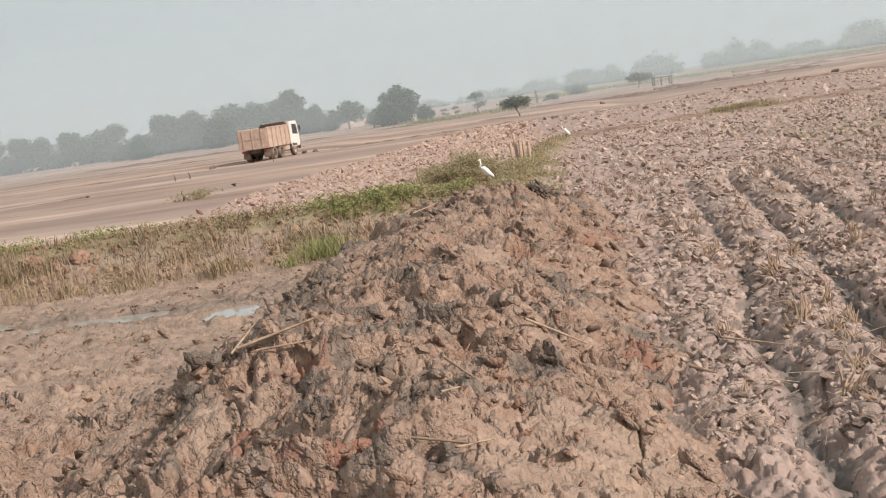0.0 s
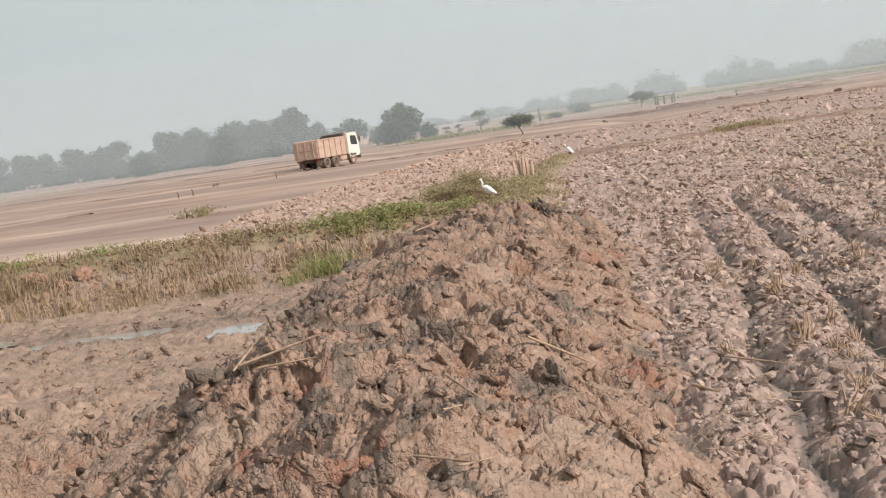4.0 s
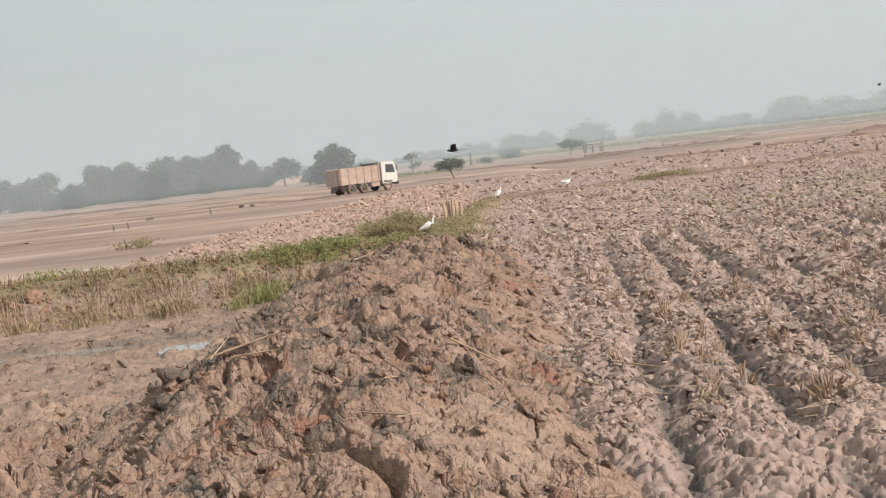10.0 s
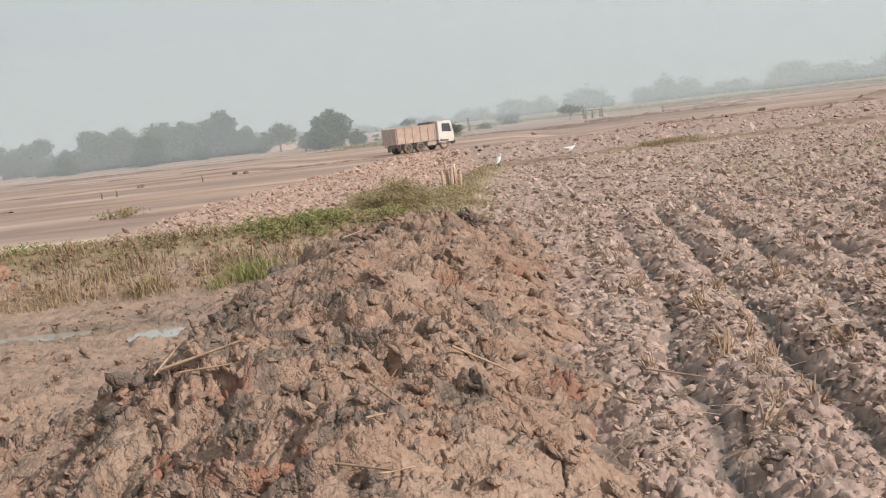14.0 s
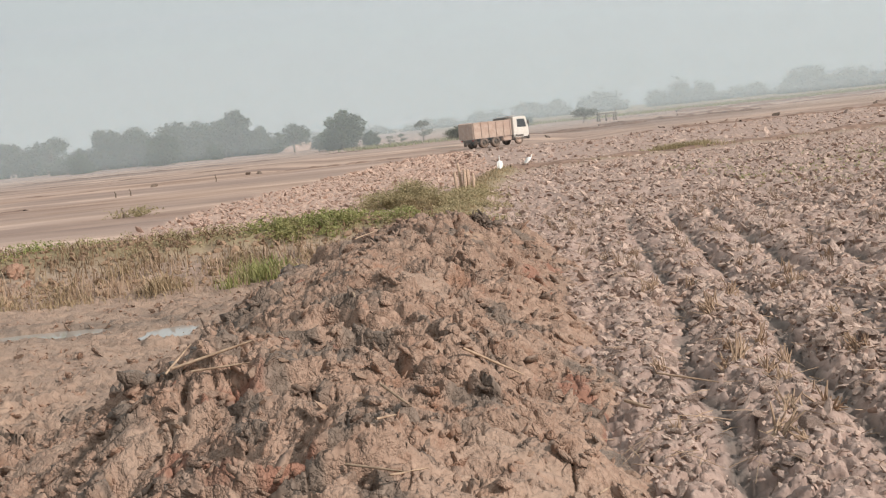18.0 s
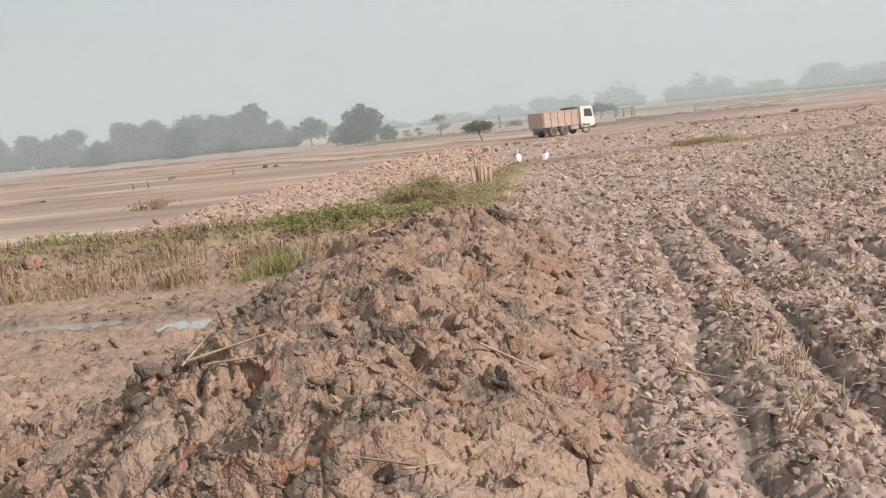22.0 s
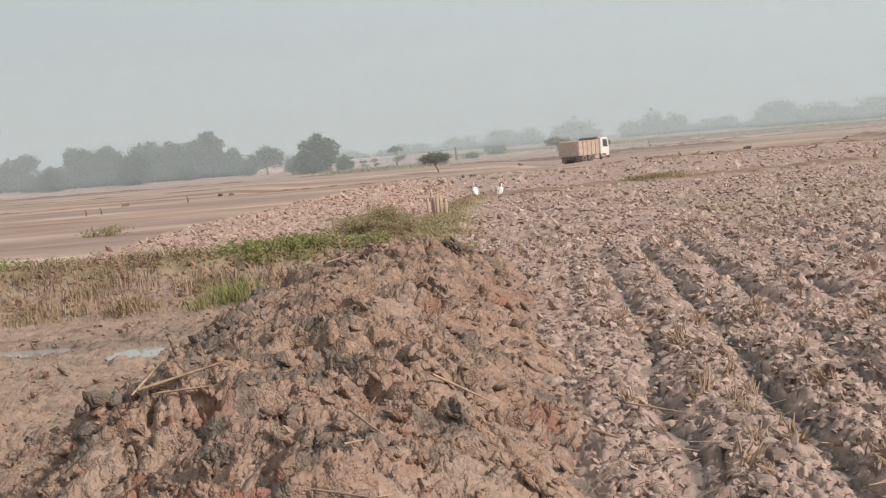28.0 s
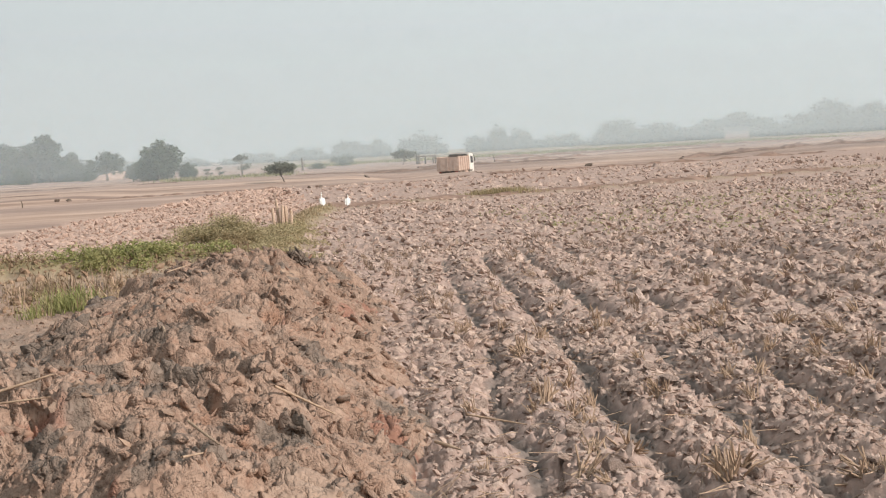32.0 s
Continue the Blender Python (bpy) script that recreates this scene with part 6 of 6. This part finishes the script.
def haze_sheets():
    """Smoky morning air imitated by added part-transparent diffuse sheets, one behind the other."""
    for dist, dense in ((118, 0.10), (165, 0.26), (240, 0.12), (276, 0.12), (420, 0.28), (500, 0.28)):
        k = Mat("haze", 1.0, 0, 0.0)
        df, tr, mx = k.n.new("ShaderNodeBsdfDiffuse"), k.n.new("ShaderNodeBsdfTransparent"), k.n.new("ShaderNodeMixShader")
        # the haze's pale light is put into this diffuse colour
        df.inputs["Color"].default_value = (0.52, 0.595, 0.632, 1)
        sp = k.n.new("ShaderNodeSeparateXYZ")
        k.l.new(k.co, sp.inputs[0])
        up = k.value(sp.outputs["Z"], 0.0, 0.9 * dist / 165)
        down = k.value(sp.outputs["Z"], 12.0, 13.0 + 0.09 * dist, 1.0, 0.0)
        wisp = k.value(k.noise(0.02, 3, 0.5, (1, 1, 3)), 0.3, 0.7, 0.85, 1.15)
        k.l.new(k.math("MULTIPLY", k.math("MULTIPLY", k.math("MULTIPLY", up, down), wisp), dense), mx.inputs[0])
        k.l.new(tr.outputs[0], mx.inputs[1])
        k.l.new(df.outputs[0], mx.inputs[2])
        k.l.new(mx.outputs[0], k.n["Material Output"].inputs["Surface"])
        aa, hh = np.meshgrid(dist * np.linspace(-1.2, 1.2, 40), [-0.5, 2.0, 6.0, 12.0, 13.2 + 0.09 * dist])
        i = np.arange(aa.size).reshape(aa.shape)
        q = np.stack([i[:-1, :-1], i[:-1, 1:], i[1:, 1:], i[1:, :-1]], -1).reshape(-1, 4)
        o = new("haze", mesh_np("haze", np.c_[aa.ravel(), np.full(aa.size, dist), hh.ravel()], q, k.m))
        tagged(o, "added see-through grey-blue sheet imitating haze over the plain", "haze", kind="structure")


haze_sheets()


# ---- what moves ----
def motions():
    # the truck: seconds, place, heading clockwise from +y, height of the road
    way = [
        (0, -17.89, 100.42, 12, 0.0), (1, -17.63, 104.02, 15, 0.0), (2, -16.87, 106.67, 18, -0.02), (2.5, -16.40, 107.76, 19.5, -0.05),
        (4.5, -13.89, 110.13, 26, -0.2), (6, -11.97, 113.87, 33, -0.32), (7, -10.65, 116.01, 38, -0.34), (8, -9.21, 118.14, 43, -0.34),
        (9, -7.57, 119.76, 47.5, -0.34), (13, -1.47, 123.99, 53.5, -0.34), (17, 4.74, 126.41, 56, -0.34), (19, 8.11, 128.24, 56, -0.34),
        (21, 10.81, 130.55, 55.5, -0.34), (25, 16.49, 136.00, 50, -0.3), (26.5, 18.53, 137.25, 44, -0.4), (28.5, 20.70, 137.96, 35.5, -0.65),
        (30, 22.16, 139.25, 31, -0.9), (31, 23.03, 140.63, 28, -1.0), (32, 23.82, 142.02, 25, -1.03),
    ]
    w = np.array(way)
    walk(TRUCK, [(t, pose(x, y, z, 0, 0, -h)) for t, x, y, h, z in way])
    ts = np.arange(0, 32.01, 0.2)
    px, py = np.interp(ts, w[:, 0], w[:, 1]), np.interp(ts, w[:, 0], w[:, 2])
    turn = np.degrees(np.concatenate([[0], np.cumsum(np.hypot(np.diff(px), np.diff(py)))]) / 0.53)
    for wh, x, y in WHEELS:
        walk(wh, [(t, pose(x, y, 0.53, -(a % 360), 0, 0)) for t, a in zip(ts, turn)])

    # egrets: seconds, place, heading, lean of the body
    walk(EGRET_A[0], [(t, pose(x, y, 0.12, p, 0, -h)) for t, x, y, h, p in [
        (0, -0.24, 34.1, 250, 0), (4, -0.22, 34.1, 240, -8), (7, -0.2, 34.27, 150, -14), (8.5, -0.18, 34.75, 110, -22), (10.5, -0.11, 35.09, 90, -18), (11, -0.04, 35.57, 60, 6), (12.5, 0.21, 35.82, 50, 6),
        (13.5, 0.75, 45.5, 55, 4), (14, 1.15, 47, 60, 4), (14.5, 1.62, 49, 50, 0), (16.5, 2.55, 53.6, 10, 8), (17.5, 2.8, 54.6, 5, 8), (19, 3.1, 57, 350, 8), (23, 3.1, 57, 352, 8), (29, 3.05, 56, 330, 10), (32, 3.15, 56.5, 345, 8)]])
    walk(EGRET_B[0], [(t, pose(x, y, 0.10, p, 0, -h)) for t, x, y, h, p in [
        (0, 3.49, 56.54, 280, 0), (6, 3.49, 56.27, 300, 0), (9, 3.53, 56.73, 40, -8), (14.5, 3.58, 56.92, 60, 5), (16.5, 4.35, 60.4, 80, -22), (17.5, 4.4, 59, 95, -22), (18.5, 4.4, 57.6, 30, 8), (20, 4.4, 56.8, 25, 2), (22, 4.35, 56.6, 30, 2), (23, 4.3, 56.2, 20, 6), (29, 4.2, 55.2, 30, 8), (32, 4.25, 55.4, 10, 6)]])
    walk(EGRET_C[0], [(t, pose(x, y, z, p, 0, -h)) for t, x, y, h, z, p in [
        (0, 60.0, 40.0, 290, 8.0, 0), (5.0, 34.0, 53.0, 288, 3.0, 0), (6.8, 17.99, 59.33, 285, 0.85, 4), (7.0, 15.28, 60.09, 285, 0.7, 4), (7.2, 12.3, 60.77, 285, 0.72, 6), (7.4, 10.24, 61.15, 285, 0.66, 10), (7.6, 8.63, 61.4, 285, 0.42, 16), (7.8, 7.7, 61.5, 285, 0.25, 20),
        (8.0, 7.25, 61.55, 285, 0.12, 12), (8.2, 7.2, 61.6, 285, 0.09, 0), (9, 7.5, 62.0, 70, 0.09, -10), (14.0, 7.55, 61.9, 80, 0.09, -10), (14.6, 7.7, 62.0, 80, 0.3, 10), (15.4, 14.0, 63.0, 85, 3.0, 5), (16.4, 26.0, 62.0, 90, 6.0, 0), (20, 60.0, 40.0, 100, 12.0, 0), (32, 140.0, 0.0, 110, 20.0, 0)]])
    for w2, q, s in EGRET_C[1]:
        fold, rows = pose(q * 0.06 * s, 0.08 * s, 0.34 * s, 72, 0, -q * 86), []
        beat = lambda a: pose(q * 0.05 * s, 0.05 * s, 0.345 * s, 0, -q * a, 0)
        rows += [(t, beat(35 if i % 2 else -20)) for i, t in enumerate(np.arange(0, 8.05, 0.2))]
        rows += [(8.4, fold), (14.3, fold)]
        rows += [(t, beat(35 if i % 2 else -20)) for i, t in enumerate(np.arange(14.7, 32.0, 0.3))] + [(32.0, beat(0))]
        walk(w2, rows)

    # black birds: seconds and place, with the heading taken from the way flown
    flights = [
        [(0, 90, 30, 14), (8.6, 13, 22.0, 5.2), (9.2, 6.9, 21.9, 4.3), (9.4, 5.16, 21.84, 3.75), (9.6, 3.43, 21.77, 3.29), (9.8, 1.97, 21.8, 2.89), (9.9, 1.24, 21.79, 2.75), (10.0, 0.66, 21.75, 2.57), (10.1, -0.08, 21.76, 2.51), (10.4, -1.72, 21.7, 1.83), (11.2, -8.0, 20.5, 1.2), (12.5, -22.0, 15.0, 1.5), (32, -60, -30, 4)],
        [(0, 120, -10, 15), (17.5, 24, 18.0, 3.2), (18.9, 8.98, 22.26, 2.19), (19.0, 8.18, 22.56, 2.17), (19.2, 4.92, 23.49, 2.14), (19.4, 2.19, 23.9, 1.95), (19.6, -0.02, 24.0, 1.67), (20.2, -6.0, 25.0, 0.9), (22, -26.0, 22.0, 2.0), (32, -80, -20, 6)],
        [(0, 120, 10, 12), (18.4, 22, 23.0, 3.6), (19.2, 9.6, 24.6, 3.0), (19.4, 6.65, 25.14, 2.83), (19.6, 3.69, 25.74, 2.61), (19.8, 1.43, 25.96, 2.48), (20.6, -7.0, 27.0, 1.6), (22.5, -28.0, 24.0, 2.0), (32, -80, -10, 6)],
        [(0, 12.5, 43.4, 4.3), (0.4, 9.47, 43.99, 4.32), (0.6, 8.0, 44.28, 4.34), (1.0, 4.8, 44.74, 4.34), (1.5, 0.32, 45.0, 3.44), (2.4, -13.12, 60.0, 1.7), (4.4, -26.0, 44.0, 2.4), (32, -120, -40, 10)],
        [(0, -11.48, 53.79, 0.3), (0.2, -12.2, 53.53, 0.35), (1, -16.26, 52.54, 0.3), (1.5, -17.6, 52.27, 0.35), (2.5, -22.0, 51.0, 0.8), (4.5, -34.0, 47.0, 2.0), (32, -120, -40, 10)],
        [(0, 100, 0, 14), (11.6, 32, 48.0, 3.2), (13.0, 20.2, 58.8, 2.2), (14.0, 2.9, 60.0, 0.86), (15.0, -10.0, 64.0, 1.0), (16.0, -20.0, 66.0, 1.6), (20, -50.0, 60.0, 3.0), (32, -130, 0, 10)],
        [(0, 140, 60, 12), (9.0, 40, 75, 4), (11.4, 3.0, 68, 2.0), (11.6, -1.69, 62, 1.45), (11.7, -3.0, 57, 1.3), (11.8, -4.4, 50, 0.9), (11.9, -5.17, 46, 0.81), (12.0, -5.81, 42, 0.5), (12.1, -5.9, 38.5, 0.62), (12.6, -7.5, 30, 1.5), (14, -20, 18, 3.0), (32, -120, -60, 10)],
    ]
    for (bird, wings), rows in zip(BIRDS, flights):
        keyed = []
        for i, (t, x, y, z) in enumerate(rows):
            a, b = rows[max(i - 1, 0)], rows[min(i + 1, len(rows) - 1)]
            keyed.append((t, pose(x, y, z, 0, 0, math.degrees(math.atan2(-(b[1] - a[1]), b[2] - a[2])))))
        walk(bird, keyed)
        for w2, q, s in wings:
            walk(w2, [(t, pose(q * 0.02 * s, 0.03 * s, 0.012 * s, 0, -q * (38 if i % 2 else -30), 0)) for i, t in enumerate(np.arange(0, 32.05, 0.15))] + [(32.0, pose(q * 0.02 * s, 0.03 * s, 0.012 * s))])


motions()
